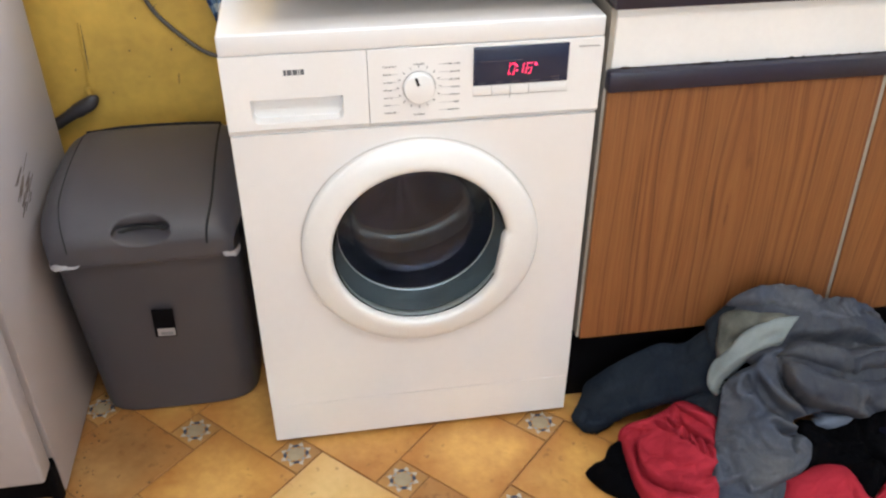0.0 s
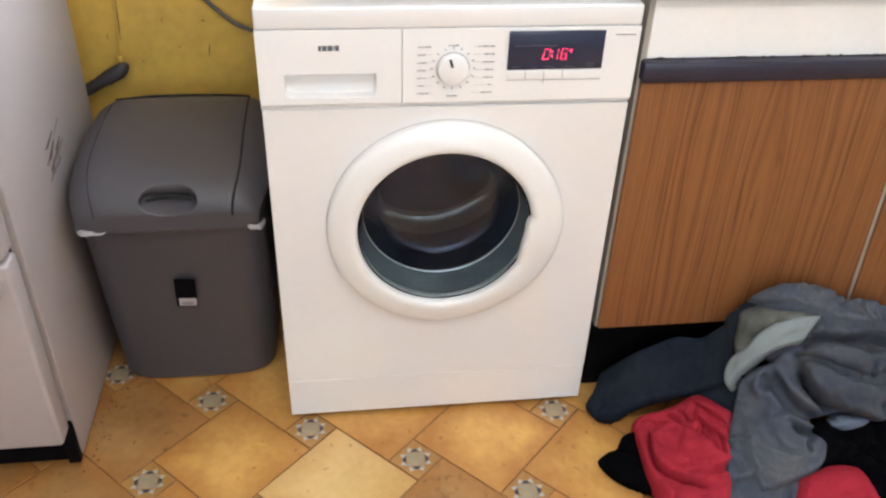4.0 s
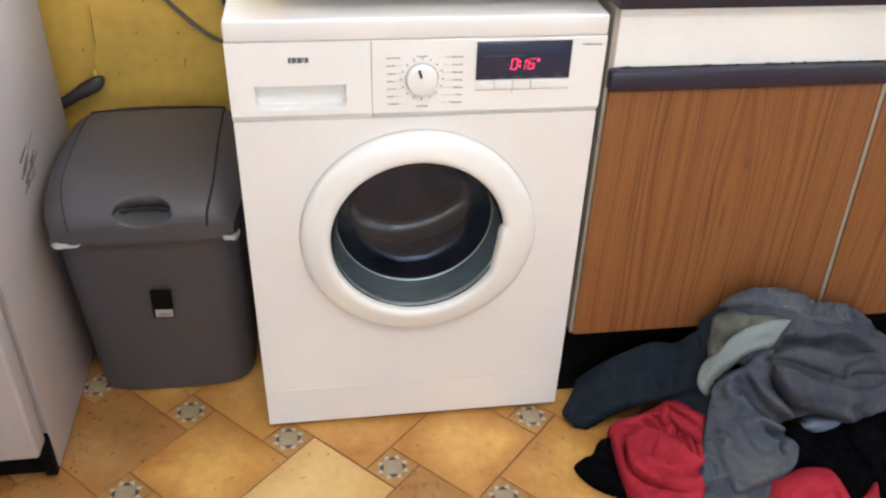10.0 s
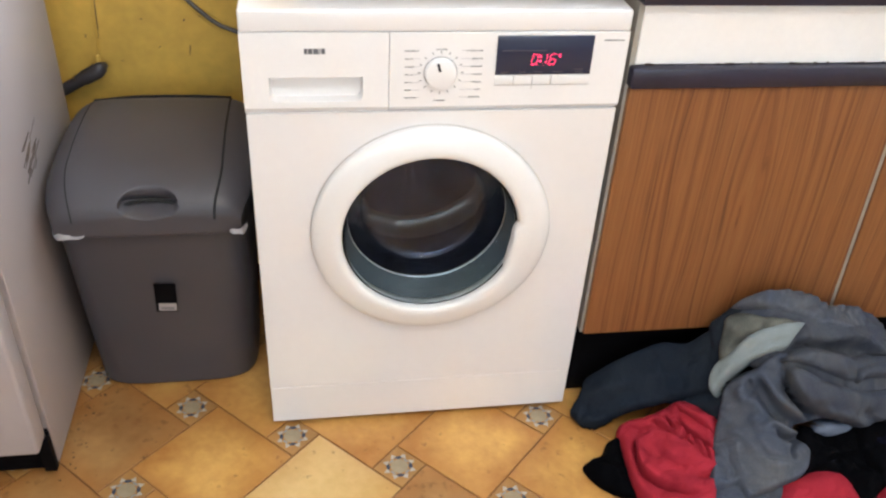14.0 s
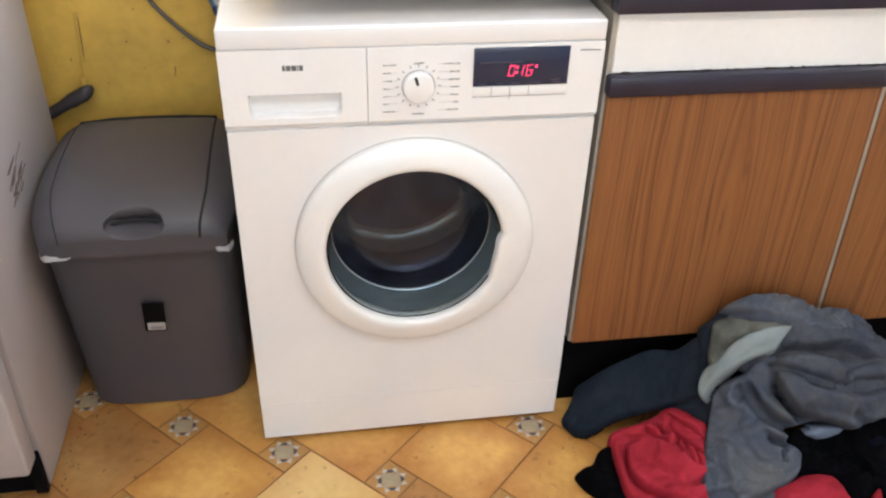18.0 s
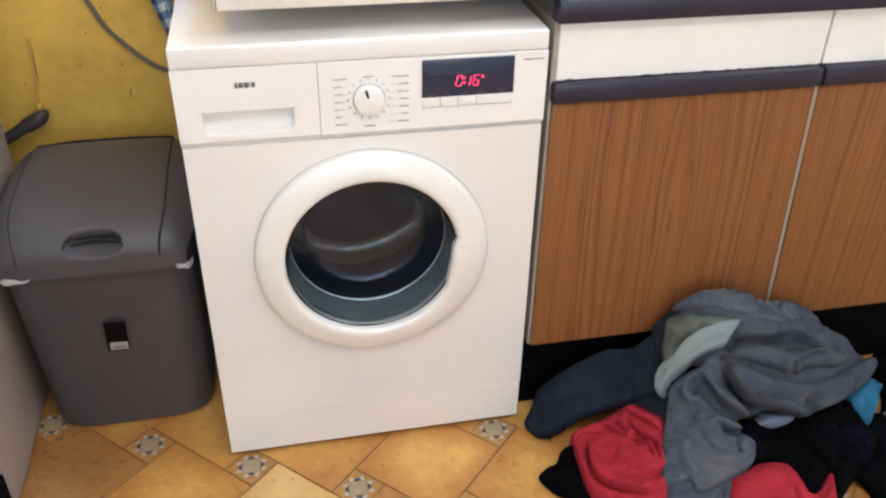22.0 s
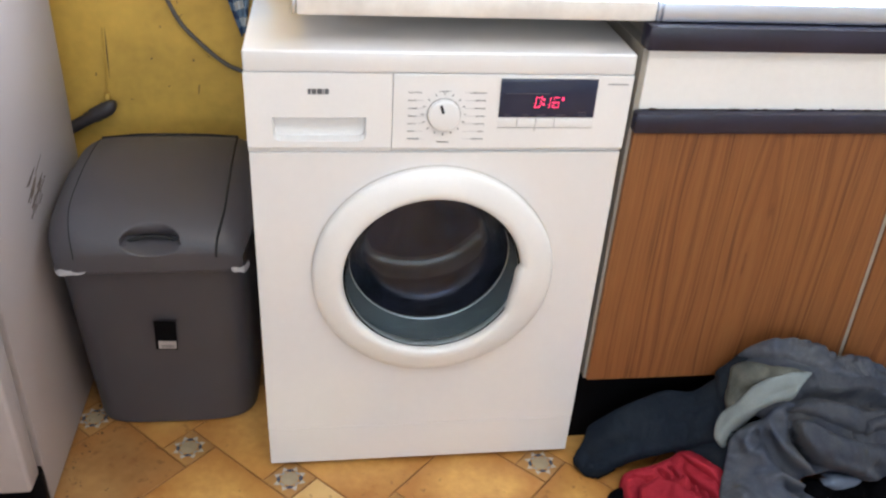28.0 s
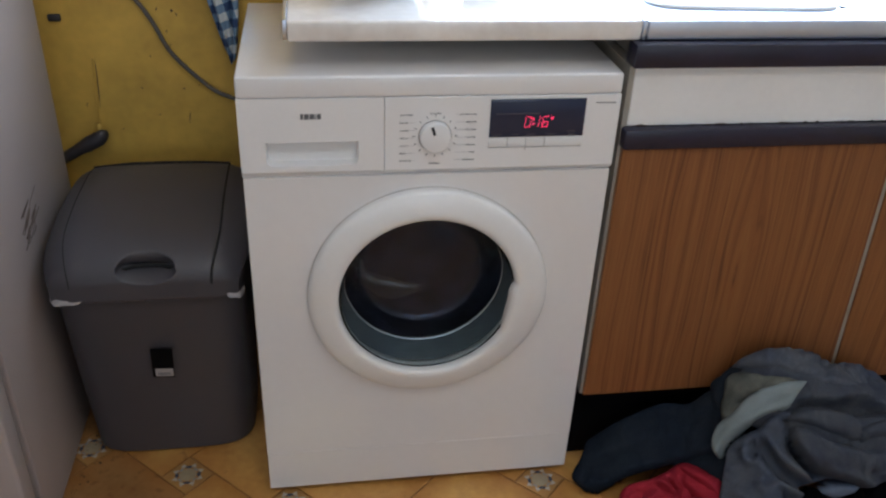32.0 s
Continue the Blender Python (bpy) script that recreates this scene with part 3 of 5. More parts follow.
def drawer_front():
    """Drawer front: a plate round a pocket whose floor slopes out at the bottom."""
    x0, x1, z0, z1 = 0.0, 0.2205, 0.6955, 0.8158
    a, b, c, d = 0.039, 0.181, 0.7055, 0.7455
    bm = bmesh.new()
    o = [bm.verts.new((x, -0.001, z)) for x, z in ((x0, z0), (x1, z0), (x1, z1), (x0, z1))]
    e = [bm.verts.new((x, 0.03, z)) for x, z in ((x0, z0), (x1, z0), (x1, z1), (x0, z1))]
    r = 0.011
    arc = [(b - r + r * math.sin(t), c + r - r * math.cos(t)) for t in (radians(18 * k) for k in range(6))]
    rim = [(a + b - x, z) for x, z in reversed(arc)] + arc + [(b, d), (a, d)]
    i = [bm.verts.new((x, -0.001, z)) for x, z in rim]
    p = [bm.verts.new(((x - 0.11) * 0.97 + 0.11, 0.021 if z > c + r else 0.018, z + 0.0015)) for x, z in rim]
    n = len(rim)
    for k in range(4):
        bm.faces.new((o[k], o[(k + 1) % 4], e[(k + 1) % 4], e[k]))
    bm.faces.new(e)
    box(x0, x1, 0.008, 0.03, 0.6842, 0.6955, bm=bm)
    s = [bm.verts.new(q) for q in ((x0, 0.0077, 0.6842), (x1, 0.0077, 0.6842), (x1, -0.001, 0.6953), (x0, -0.001, 0.6953), (x0, 0.0077, 0.6953), (x1, 0.0077, 0.6953))]
    for q in ((0, 1, 2, 3), (3, 2, 5, 4), (0, 3, 4), (1, 5, 2), (0, 4, 5, 1)):
        bm.faces.new([s[k] for k in q])
    for k in range(n):
        bm.faces.new((i[k], i[(k + 1) % n], p[(k + 1) % n], p[k]))
    bm.faces.new(p)
    for q in ((o[0], o[1], i[6], i[5]), (o[1], o[2], i[12], i[11]), (o[2], o[3], i[13], i[12]), (o[3], o[0], i[0], i[13])):
        bm.faces.new(q)
    for k in range(5):
        bm.faces.new((o[0], i[k + 1], i[k])), bm.faces.new((o[1], i[k + 7], i[k + 6]))
    return bm


def swelled(bm):
    """Lets the door's outer rim swell beside the grip."""
    for v in bm.verts:
        dx, dz = v.co.x - RC[0], v.co.z - RC[1]
        r, a = math.hypot(dx, dz), math.atan2(dz, dx) + radians(10)
        k = math.cos(min(1.0, abs(a) / radians(62)) * math.pi / 2) ** 2
        grow = 1 + 0.0075 * k * max(0.0, r - 0.170) / 0.035 / r
        v.co.x, v.co.z = RC[0] + dx * grow, RC[1] + dz * grow
    return bm


def door_grip():
    """The flat grip on the ring's opening side, cutting a straight edge into the opening."""
    bm = bmesh.new()
    na, nr = 44, 18
    rs, ys = [r for r, y in RING[1:8]][::-1], [y for r, y in RING[1:8]][::-1]
    grid = []
    for i in range(na + 1):
        w = i / na
        a = radians(-40 + 54 * w)
        edge = min(1.0, w / 0.52, (1 - w) / 0.26)
        edge = edge * edge * (3 - 2 * edge)
        row = []
        for j in range(nr + 1):
            v = j / nr
            r_in = 0.1580 - 0.0135 * edge
            r = r_in + (0.2015 - r_in) * v
            y = float(np.interp(r, rs, ys)) - 0.0030 * edge * (1 - v) + 0.0016 * (1 - edge) + 0.0006
            y += 0.006 * max(0.0, 1 - v / 0.16) ** 2
            row.append(bm.verts.new((RC[0] + r * math.cos(a), y, RC[1] + r * math.sin(a))))
        grid.append(row)
    for i in range(na):
        for j in range(nr):
            bm.faces.new((grid[i][j], grid[i + 1][j], grid[i + 1][j + 1], grid[i][j + 1]))
    edge = [e for e in bm.edges if e.is_boundary]
    res = bmesh.ops.extrude_edge_only(bm, edges=edge)
    for v in res["geom"]:
        if isinstance(v, bmesh.types.BMVert):
            v.co.y = -0.004
    return bm


def drum_part(wm):
    """The spinning drum: axis along its own y, with laundry pressed to its wall and back."""
    drum = part("drum", lathe([(0.150, 0.060), (0.1485, 0.062), (0.152, 0.066), (0.225, 0.072), (0.236, 0.080), (0.238, 0.345), (0.0, 0.352)], (0, 0), 96), STEEL_SHADED, wm, "steel drum, spinning")
    drum.location = (DC[0], 0, DC[1])
    sweep = [(0.200, 0.078, 0.0), (0.196, 0.12, 0.0), (0.198, 0.20, 0.0), (0.199, 0.262, 0.0)] + [(0.199 - 0.030 * (1 - math.cos(t)), 0.272 + 0.030 * math.sin(t), 0) for t in (radians(15 * k) for k in range(1, 7))] + [(0.12, 0.308, 0), (0.01, 0.312, 0)]
    # the band stands in for the highlight that sweeps round the drum
    band = [(r - 0.0012, y - 0.0012, 0) for r, y, _ in sweep[3:10]]
    for name, mm, a0, a1, prof, label in (("laundry_lining", DRUM_DARK, 0, 360, sweep, "dark laundry pressed to the drum"), ("glint_band", GLINT_BAND, 92, 394, band, "pale glossy band painted in for the drum's moving highlight")):
        bm = bmesh.new()
        na = int((a1 - a0) / 3)
        g = []
        for i in range(na + 1):
            a = radians(a0 + (a1 - a0) * i / na)
            g.append([])
            thin = min(1.0, i / 9, (na - i) / 9) if name == "glint_band" else 1.0
            mid = prof[len(prof) // 2]
            for r, y, _ in prof:
                r, y = mid[0] + (r - mid[0]) * thin + 0.002 * (1 - thin), mid[1] + (y - mid[1]) * thin + 0.002 * (1 - thin)
                w = 0.0035 * noise.noise(Vector((math.cos(a) * 5, math.sin(a) * 5, y * 14))) + (0.002 * noise.noise(Vector((math.cos(a) * 16, math.sin(a) * 16, y * 40))))
                g[-1].append(bm.verts.new(((r + w) * math.cos(a), y + w * 0.5, (r + w) * math.sin(a))))
        for i in range(na):
            for j in range(len(prof) - 1):
                bm.faces.new((g[i][j], g[i + 1][j], g[i + 1][j + 1], g[i][j + 1]))
        if a1 - a0 == 360:
            bmesh.ops.remove_doubles(bm, verts=bm.verts, dist=1e-5)
        part(name, bm, mm, drum, label, angle=1.4)
    return drum


WM = washing_machine()
DRUM = drum_part(WM)


# ---- waste bin ----


def super_ring(bm, cx, cy, z, hx, hy, n=64, p=5.0):
    out = []
    for k in range(n):
        a = 2 * math.pi * k / n
        c, s = math.cos(a), math.sin(a)
        out.append(bm.verts.new((cx + hx * math.copysign(abs(c) ** (2 / p), c), cy + hy * math.copysign(abs(s) ** (2 / p), s), z)))
    return out


def skin(bm, rings, cap0=True, cap1=True):
    n = len(rings[0])
    for a, b in zip(rings, rings[1:]):
        for k in range(n):
            bm.faces.new((a[k], a[(k + 1) % n], b[(k + 1) % n], b[k]))
    if cap0:
        bm.faces.new(rings[0])
    if cap1:
        bm.faces.new(rings[-1])


def waste_bin():
    b = thing("waste_bin", "dark grey plastic flip-lid waste bin with white liner", "bin", (-0.190, 0.275, 0))
    bm = bmesh.new()
    rows = [(0.0, 0.154, 0.124, 4.5), (0.006, 0.161, 0.133, 4.5), (0.2, 0.166, 0.152, 5.5), (0.415, 0.168, 0.172, 7)]
    skin(bm, [super_ring(bm, -0.006, 0, z, hx, hy, 64, p) for z, hx, hy, p in rows])
    part("bucket", bm, BIN, b)
    # liner caught under the rim
    for sx, w in ((-1, 0.058), (1, 0.030)):
        bm = bmesh.new()
        g = []
        for i in range(9):
            u = i / 8
            x = sx * (0.168 - w * u)
            y = -0.187 + 0.018 * (1 - min(1, u * 3)) ** 2
            g.append([bm.verts.new((x, y - 0.002 * j + 0.002 * math.sin(9 * u + j), 0.4180 + 0.004 * (1 - u) ** 2 - 0.0032 * j * (1 - u**2) ** 0.5)) for j in range(4)])
        for i in range(8):
            for j in range(3):
                bm.faces.new((g[i][j], g[i + 1][j], g[i + 1][j + 1], g[i][j + 1]))
        part("liner", bm, BAG, b, "scrap of white bin liner under the lid")
    # lid: arched from the front lip over to the back, with a scooped thumb hold
    prof = [(-0.186, 0.410), (-0.190, 0.414), (-0.1905, 0.434), (-0.189, 0.452), (-0.180, 0.470), (-0.155, 0.487), (-0.11, 0.503), (-0.04, 0.514), (0.04, 0.518), (0.12, 0.515), (0.160, 0.508), (0.176, 0.495), (0.180, 0.47), (0.180, 0.414), (0.176, 0.410)]
    line = spline([(0, y, z) for y, z in prof], 18)

    def lid_at(x, q):
        y, z = q.y, q.z
        e = min(1.0, max(0.0, (abs(x) - 0.118) / 0.064))
        dip = 0.046 * (1 - math.sqrt(max(0.0, 1 - e * e)))
        k = min(1.0, max(0.0, (z - 0.415) / 0.09))
        crown = 0.008 * (1 - (x / 0.181) ** 2)
        z2 = z + (crown - dip) * k
        y2 = y * (1 - 0.05 * e * e)
        turn = max(0.0, (-y - 0.09) / 0.10)
        x = x * (1 - 0.11 * turn * turn) - 0.003
        if y < -0.08:
            u = (x - 0.003) / 0.050
            if abs(u) < 1:
                half = math.sqrt(1 - u * u)
                top, bot = 0.467 + 0.027 * half**0.7, 0.467 - 0.021 * half**1.2
                if bot < z2 < top:
                    v = (top - z2) / (top - bot)
                    y2 += 0.042 * half**0.5 * (min(1.0, v / 0.64) if v < 0.72 else 1.0 - (v - 0.72) / 0.28)
        return (x, y2, z2)

    bm = bmesh.new()
    xs = [-0.181 + 0.362 * (0.5 - 0.5 * math.cos(math.pi * k / 180)) for k in range(181)]
    cols = [[bm.verts.new(lid_at(x, q)) for q in line] for x in xs]
    for a, c in zip(cols, cols[1:]):
        for k in range(len(line) - 1):
            bm.faces.new((a[k], a[k + 1], c[k + 1], c[k]))
    bm.faces.new(cols[0]), bm.faces.new(cols[-1])
    bm.faces.new([c[0] for c in cols] + [c[-1] for c in reversed(cols)])
    lid = part("lid", bm, BIN, b, angle=0.8)
    for x, r in ((-0.140, 0.0012), (0.131, 0.0024)):
        part("flap_line", tube([Vector(lid_at(x, q)) for q in line[44:192:6]], r, 6), SEAM_SHADE, lid)
    # back line thickened in black as the shadow between lid and wall
    part("flap_line", tube([Vector(lid_at(x, line[184])) + Vector((0, 0.004, 0.001)) for x in (-0.140, -0.07, 0, 0.07, 0.131)], 0.0034, 6), SEAM_SHADE, lid)
    part("grip_slot", tube(spline([(-0.042, -0.163, 0.4605), (-0.020, -0.156, 0.4640), (0.003, -0.1535, 0.4652), (0.026, -0.156, 0.4640), (0.048, -0.163, 0.4605)], 6), 0.0036, 6), SEAM_SHADE, lid)
    # sticker
    st = part("sticker", box(-0.0205, 0.0195, -0.0008, 0.0, -0.036, 0.036), PLINTH_BLACK, b, "black and white product sticker", smooth=False)
    st.matrix_basis = pose(0.004, -0.1672, 0.255, 5.6, 3, 0)
    part("sticker_panel", box(-0.015, 0.0175, -0.0014, -0.0007, -0.033, -0.014), BAG, st, smooth=False)
    bm = bmesh.new()
    for k in range(9):
        box(-0.010 + 0.0026 * k, -0.0085 + 0.0026 * k, -0.0018, -0.0012, -0.030, -0.023, bm=bm)
    part("sticker_print", bm, PRINT, st, smooth=False)
    return b


waste_bin()


# ---- fridge ----


def fridge():
    f = thing("fridge_freezer", "white fridge freezer with rounded doors and scuffed side", "fridge", (-0.665, 0.2, 0))
    part("body", box(-0.275, 0.275, -0.260, 0.258, 0.008, 1.45, 0.004), FRIDGE, f)
    for z0, z1 in ((0.104, 0.497), (0.507, 1.45)):
        d = part("door", box(-0.279, 0.2745, -0.328, -0.2800, z0, z1, 0.007, 4), FRIDGE, f)
        part("handle", box(0.215, 0.262, -0.350, -0.3245, (z1 - 0.05) if z0 < 0.3 else z0 + 0.03, (z1 - 0.022) if z0 < 0.3 else z0 + 0.06, 0.009, 3), FRIDGE, d)
    # gasket coloured black to paint the shade between door and body
    part("door_gasket", box(-0.268, 0.2600, -0.2800, -0.2602, 0.108, 1.445), SEAM_SHADE, f, "door gasket, black for the shade in the gap")
    part("plinth", box(-0.272, 0.272, -0.268, -0.2625, 0.006, 0.102), PLINTH_BLACK, f)
    part("hinge_cap", box(0.255, 0.2765, -0.284, -0.2690, 0.012, 0.1035, 0.002), PLINTH_BLACK, f)
    # scuff marks on the side: rubbed tan smears under dark strokes
    rng = random.Random(4)
    for y, z, w, h, a in ((-0.020, 0.535, 0.007, 0.024, -64), (0.008, 0.522, 0.005, 0.020, -70), (-0.030, 0.512, 0.004, 0.016, -58)):
        t = bmesh.new()
        ring = [t.verts.new((0.2751, w * (1 + 0.3 * rng.uniform(-1, 1)) * math.cos(6.283 * k / 14), h * (1 + 0.3 * rng.uniform(-1, 1)) * math.sin(6.283 * k / 14))) for k in range(14)]
        t.faces.new(ring)
        bmesh.ops.extrude_face_region(t, geom=t.faces[:])
        for v in t.verts[14:]:
            v.co.x -= 0.0006
        bmesh.ops.transform(t, matrix=Matrix.Translation((0, y, z)) @ Matrix.Rotation(radians(a), 4, "X"), verts=t.verts)
        part("scuff", t, SMEAR, f, "rubbed tan smear", smooth=False)
    for k in range(17):
        y, z = -0.012 + rng.uniform(-0.042, 0.042), 0.528 + rng.uniform(-0.032, 0.032)
        w, h = rng.uniform(0.0007, 0.0016), rng.uniform(0.010, 0.026)
        t = box(0.2749, 0.2753, -w, w, -h, h)
        bmesh.ops.transform(t, matrix=Matrix.Translation((0, y, z)) @ Matrix.Rotation(radians(rng.uniform(-82, -70)), 4, "X"), verts=t.verts)
        part("scuff", t, SCUFF, f, "dark scuff stroke", smooth=False)
    return f


fridge()


# ---- sink base unit ----
CX0, SEAM, CX1 = 0.611, 1.122, 1.85


def base_unit():
    c = thing("sink_base_unit", "teak laminate sink unit with white drawer fronts and dark trim", "kitchen cabinet", (CX0, 0.0, 0))
    W, s = CX1 - CX0, SEAM - CX0
    part("side_panel", box(-0.003, 0.0165, 0.010, 0.54, 0.196, 0.857), EDGE_GREY, c)
    part("carcass", box(0.017, W, 0.03, 0.54, 0.196, 0.895), EDGE_GREY, c)
    part("plinth", box(-0.010, W, 0.052, 0.07, 0.0, 0.195), PLINTH_BLACK, c)
    for a, b in ((0.002, s - 0.0044), (s + 0.0044, W)):
        bm = box(a, b, 0.0, 0.018, 0.198, 0.719, 0.0015, 1)
        for v in bm.verts:
            if abs(v.co.x - (s - 0.0044)) < 0.003 or abs(v.co.x - (s + 0.0044)) < 0.003:
                v.co.x += 0.010 * (0.45 - v.co.z) / 0.26
        part("door", bm, TEAK, c)
    bm = box(s - 0.0042, s + 0.0042, 0.004, 0.016, 0.199, 0.718)
    for v in bm.verts:
        v.co.x += 0.010 * (0.45 - v.co.z) / 0.26
    part("door_gap_edge", bm, EDGE_GREY, c)
    x0 = 0.006
    for a, b in ((x0, s - 0.012), (s - 0.008, W)):
        part("drawer_front", box(a, b, 0.008, 0.026, 0.7575, 0.857, 0.0015, 1), DRAWER_WHITE, c)
        part("lower_trim", box(a - 0.008 if a < 0.1 else a, b, -0.010, 0.028, 0.7215, 0.7565, 0.005, 2), STRIP, c)
    part("upper_trim", box(-0.004, W, -0.008, 0.03, 0.8585, 0.8965, 0.003, 2), STRIP, c)
    rng = random.Random(9)
    for k in range(26):
        x = rng.random() ** 1.6 * 0.46 + 0.01
        w = rng.uniform(0.002, 0.012)
        part("grime_spot", box(x, x + w, 0.0066, 0.0082, 0.7570, 0.7580 + rng.uniform(0.0005, 0.0022)), STAIN_AND_SHADE, c, smooth=False)
    return c


base_unit()


def worktop():
    w = thing("worktop", "cream marbled laminate worktop overhanging the washing machine", "worktop", (0.08, 0.02, 0.897))
    part("slab", box(0, 0.540, -0.006, 0.537, 0.0, 0.031, 0.004, 3), WORKTOP, w)
    part("end_trim", box(-0.006, -0.0005, -0.004, 0.535, 0.002, 0.032, 0.001), STAINLESS, w, "thin metal end trim")
    part("joint_strip", box(0.541, 0.5465, -0.008, 0.535, 0.001, 0.0325, 0.001), STAINLESS, w, "metal joint strip")
    return w


worktop()


def sink():
    s = thing("kitchen_sink", "stainless steel sink top with draining board", "sink", (0.628, 0.02, 0.8975))
    W = 1.22
    bm = plate_window(0, W, 0.012, 0.535, 0.36, 0.80, 0.06, 0.45, 0.0, 0.0305)
    bmesh.ops.transform(bm, matrix=Matrix(((1, 0, 0, 0), (0, 0, 1, 0), (0, 1, 0, 0), (0, 0, 0, 1))), verts=bm.verts)
    part("top", bm, STAINLESS, s, smooth=False)
    part("rolled_edge", box(0, W, -0.008, 0.0118, 0.0, 0.031, 0.004, 4), STAINLESS, s, "rolled steel front edge")
    bm = bmesh.new()
    rows = [(0.0305, 0.220, 0.195, 12), (0.028, 0.214, 0.189, 12), (-0.13, 0.20, 0.175, 8), (-0.15, 0.18, 0.155, 6)]
    skin(bm, [super_ring(bm, 0.58, 0.255, z, hx, hy, 64, p) for z, hx, hy, p in rows], cap0=False)
    part("basin", bm, STAINLESS, s)
    return s


sink()


def tray():
    # white plate added where the draining surface shows blown white
    t = thing("drainer_plate", "white plate added for the blown-white draining surface", "tray", (0.83, 0.185, 0.9285), -3)
    bm = bmesh.new()
    rows = [(0.0, 0.166, 0.113), (0.003, 0.168, 0.115), (0.006, 0.165, 0.112), (0.006, 0.152, 0.099), (0.003, 0.145, 0.092)]
    skin(bm, [super_ring(bm, 0, 0, z, hx, hy, 64, 6) for z, hx, hy in rows])
    part("tray", bm, DRAWER_WHITE, t)
    return t


tray()


# ---- wall fittings ----
def wall_pipe():
    p = thing("waste_pipe", "dark grey plastic pipe elbow against the yellow wall", "pipe", (-0.336, 0.533, 0.534))
    part("pipe_run", tube(spline([(-0.16, -0.004, -0.085), (-0.08, -0.008, -0.042), (-0.02, -0.008, -0.008), (0.0, -0.004, 0.004)], 5), 0.0125, 12), PIPE_GREY, p)
    part("elbow", tube(spline([(-0.042, -0.008, -0.020), (-0.016, -0.008, -0.006), (-0.002, -0.007, 0.001), (0.005, -0.004, 0.010), (0.004, 0.0, 0.018)], 5), [0.0135] * 3 + [0.0160] * 14 + [0.0150, 0.0132, 0.0095, 0.004], 14), PIPE_GREY, p)
    part("collar", tube([(0.0, 0.012, 0.008), (-0.001, 0.016, 0.028)], 0.006, 10), WALL_YELLOW, p)
    part("riser", tube([(-0.001, 0.021, 0.03), (0.003, 0.0225, 0.1), (0.007, 0.0235, 0.165)], 0.0018, 8), WALL_YELLOW, p, "thin yellow-painted riser")
    return p


wall_pipe()
tagged(part("power_cord", tube(spline([(-0.30, 0.545, 0.93), (-0.225, 0.548, 0.821), (-0.198, 0.549, 0.775), (-0.172, 0.55, 0.717), (-0.132, 0.55, 0.669), (-0.090, 0.55, 0.631), (-0.054, 0.548, 0.614), (0.02, 0.54, 0.59), (0.08, 0.50, 0.56)], 6), 0.0048, 8), CORD), "grey-brown flex hanging along the yellow wall", "cord")
tagged(part("pipe_clip", box(-0.398, -0.374, 0.548, 0.5585, 0.778, 0.792, 0.003), PIPE_GREY), "small grey clip on the yellow wall", "clip")


rng = random.Random(21)
# the long upright mark paints the riser's shadow edge; the others are stains
for x, z, w, h, a in ((-0.149, 0.566, 0.0011, 0.013, 8), (-0.239, 0.635, 0.0016, 0.0016, 0), (-0.19, 0.80, 0.0012, 0.004, 20), (-0.175, 0.755, 0.001, 0.003, -15), (-0.355, 0.60, 0.0009, 0.004, 5), (-0.29, 0.545, 0.0012, 0.0014, 0), (-0.21, 0.575, 0.0009, 0.002, 30), (-0.3265, 0.650, 0.0009, 0.048, 3), (-0.172, 0.725, 0.0009, 0.006, 40), (-0.161, 0.797, 0.0024, 0.0030, 15), (-0.152, 0.789, 0.0012, 0.0034, -30), (-0.214, 0.703, 0.0012, 0.0026, 0), (-0.154, 0.633, 0.0018, 0.0022, 25), (-0.122, 0.640, 0.0010, 0.0012, 0)):
    bm = bmesh.new()
    n = 9
    ring = [bm.verts.new((w * (1 + 0.35 * rng.uniform(-1, 1)) * math.cos(2 * math.pi * k / n), 0, h * (1 + 0.25 * rng.uniform(-1, 1)) * math.sin(2 * math.pi * k / n))) for k in range(n)]
    bmesh.ops.extrude_face_region(bm, geom=[bm.faces.new(ring)])
    for v in bm.verts[n:]:
        v.co.y -= 0.0012
    ob = part("wall_mark", bm, STAIN_AND_SHADE, smooth=False)
    ob.matrix_basis = pose(x, WALL_Y - 0.0002, z, 0, a, 0)
    ob.parent = bpy.data.objects["wall_north"]


def tea_towel():
    """A checked towel hanging by the machine, narrowing to its corner."""
    bm = bmesh.new()
    g = []
    for i in range(25):
        v = i / 24
        z = 0.985 - 0.285 * v
        half = 0.052 * (1 - v) ** 0.75 + 0.003
        row = []
        for j in range(21):
            u = j / 20 * 2 - 1
            row.append(bm.verts.new((-0.068 + 0.022 * v + half * u, 0.535 - 0.010 * math.cos(5 * u + 2 * v) * (1 - 0.5 * v) - 0.004 * math.sin(11 * u), z + 0.004 * math.sin(3 * u))))
        g.append(row)
    for i in range(24):
        for j in range(20):
            bm.faces.new((g[i][j], g[i][j + 1], g[i + 1][j + 1], g[i + 1][j]))
    ob = tagged(part("tea_towel", bm, GINGHAM), "blue and white gingham tea towel hanging by the wall", "towel")
    so = ob.modifiers.new("thickness", "SOLIDIFY")
    so.thickness = 0.0015
    return ob


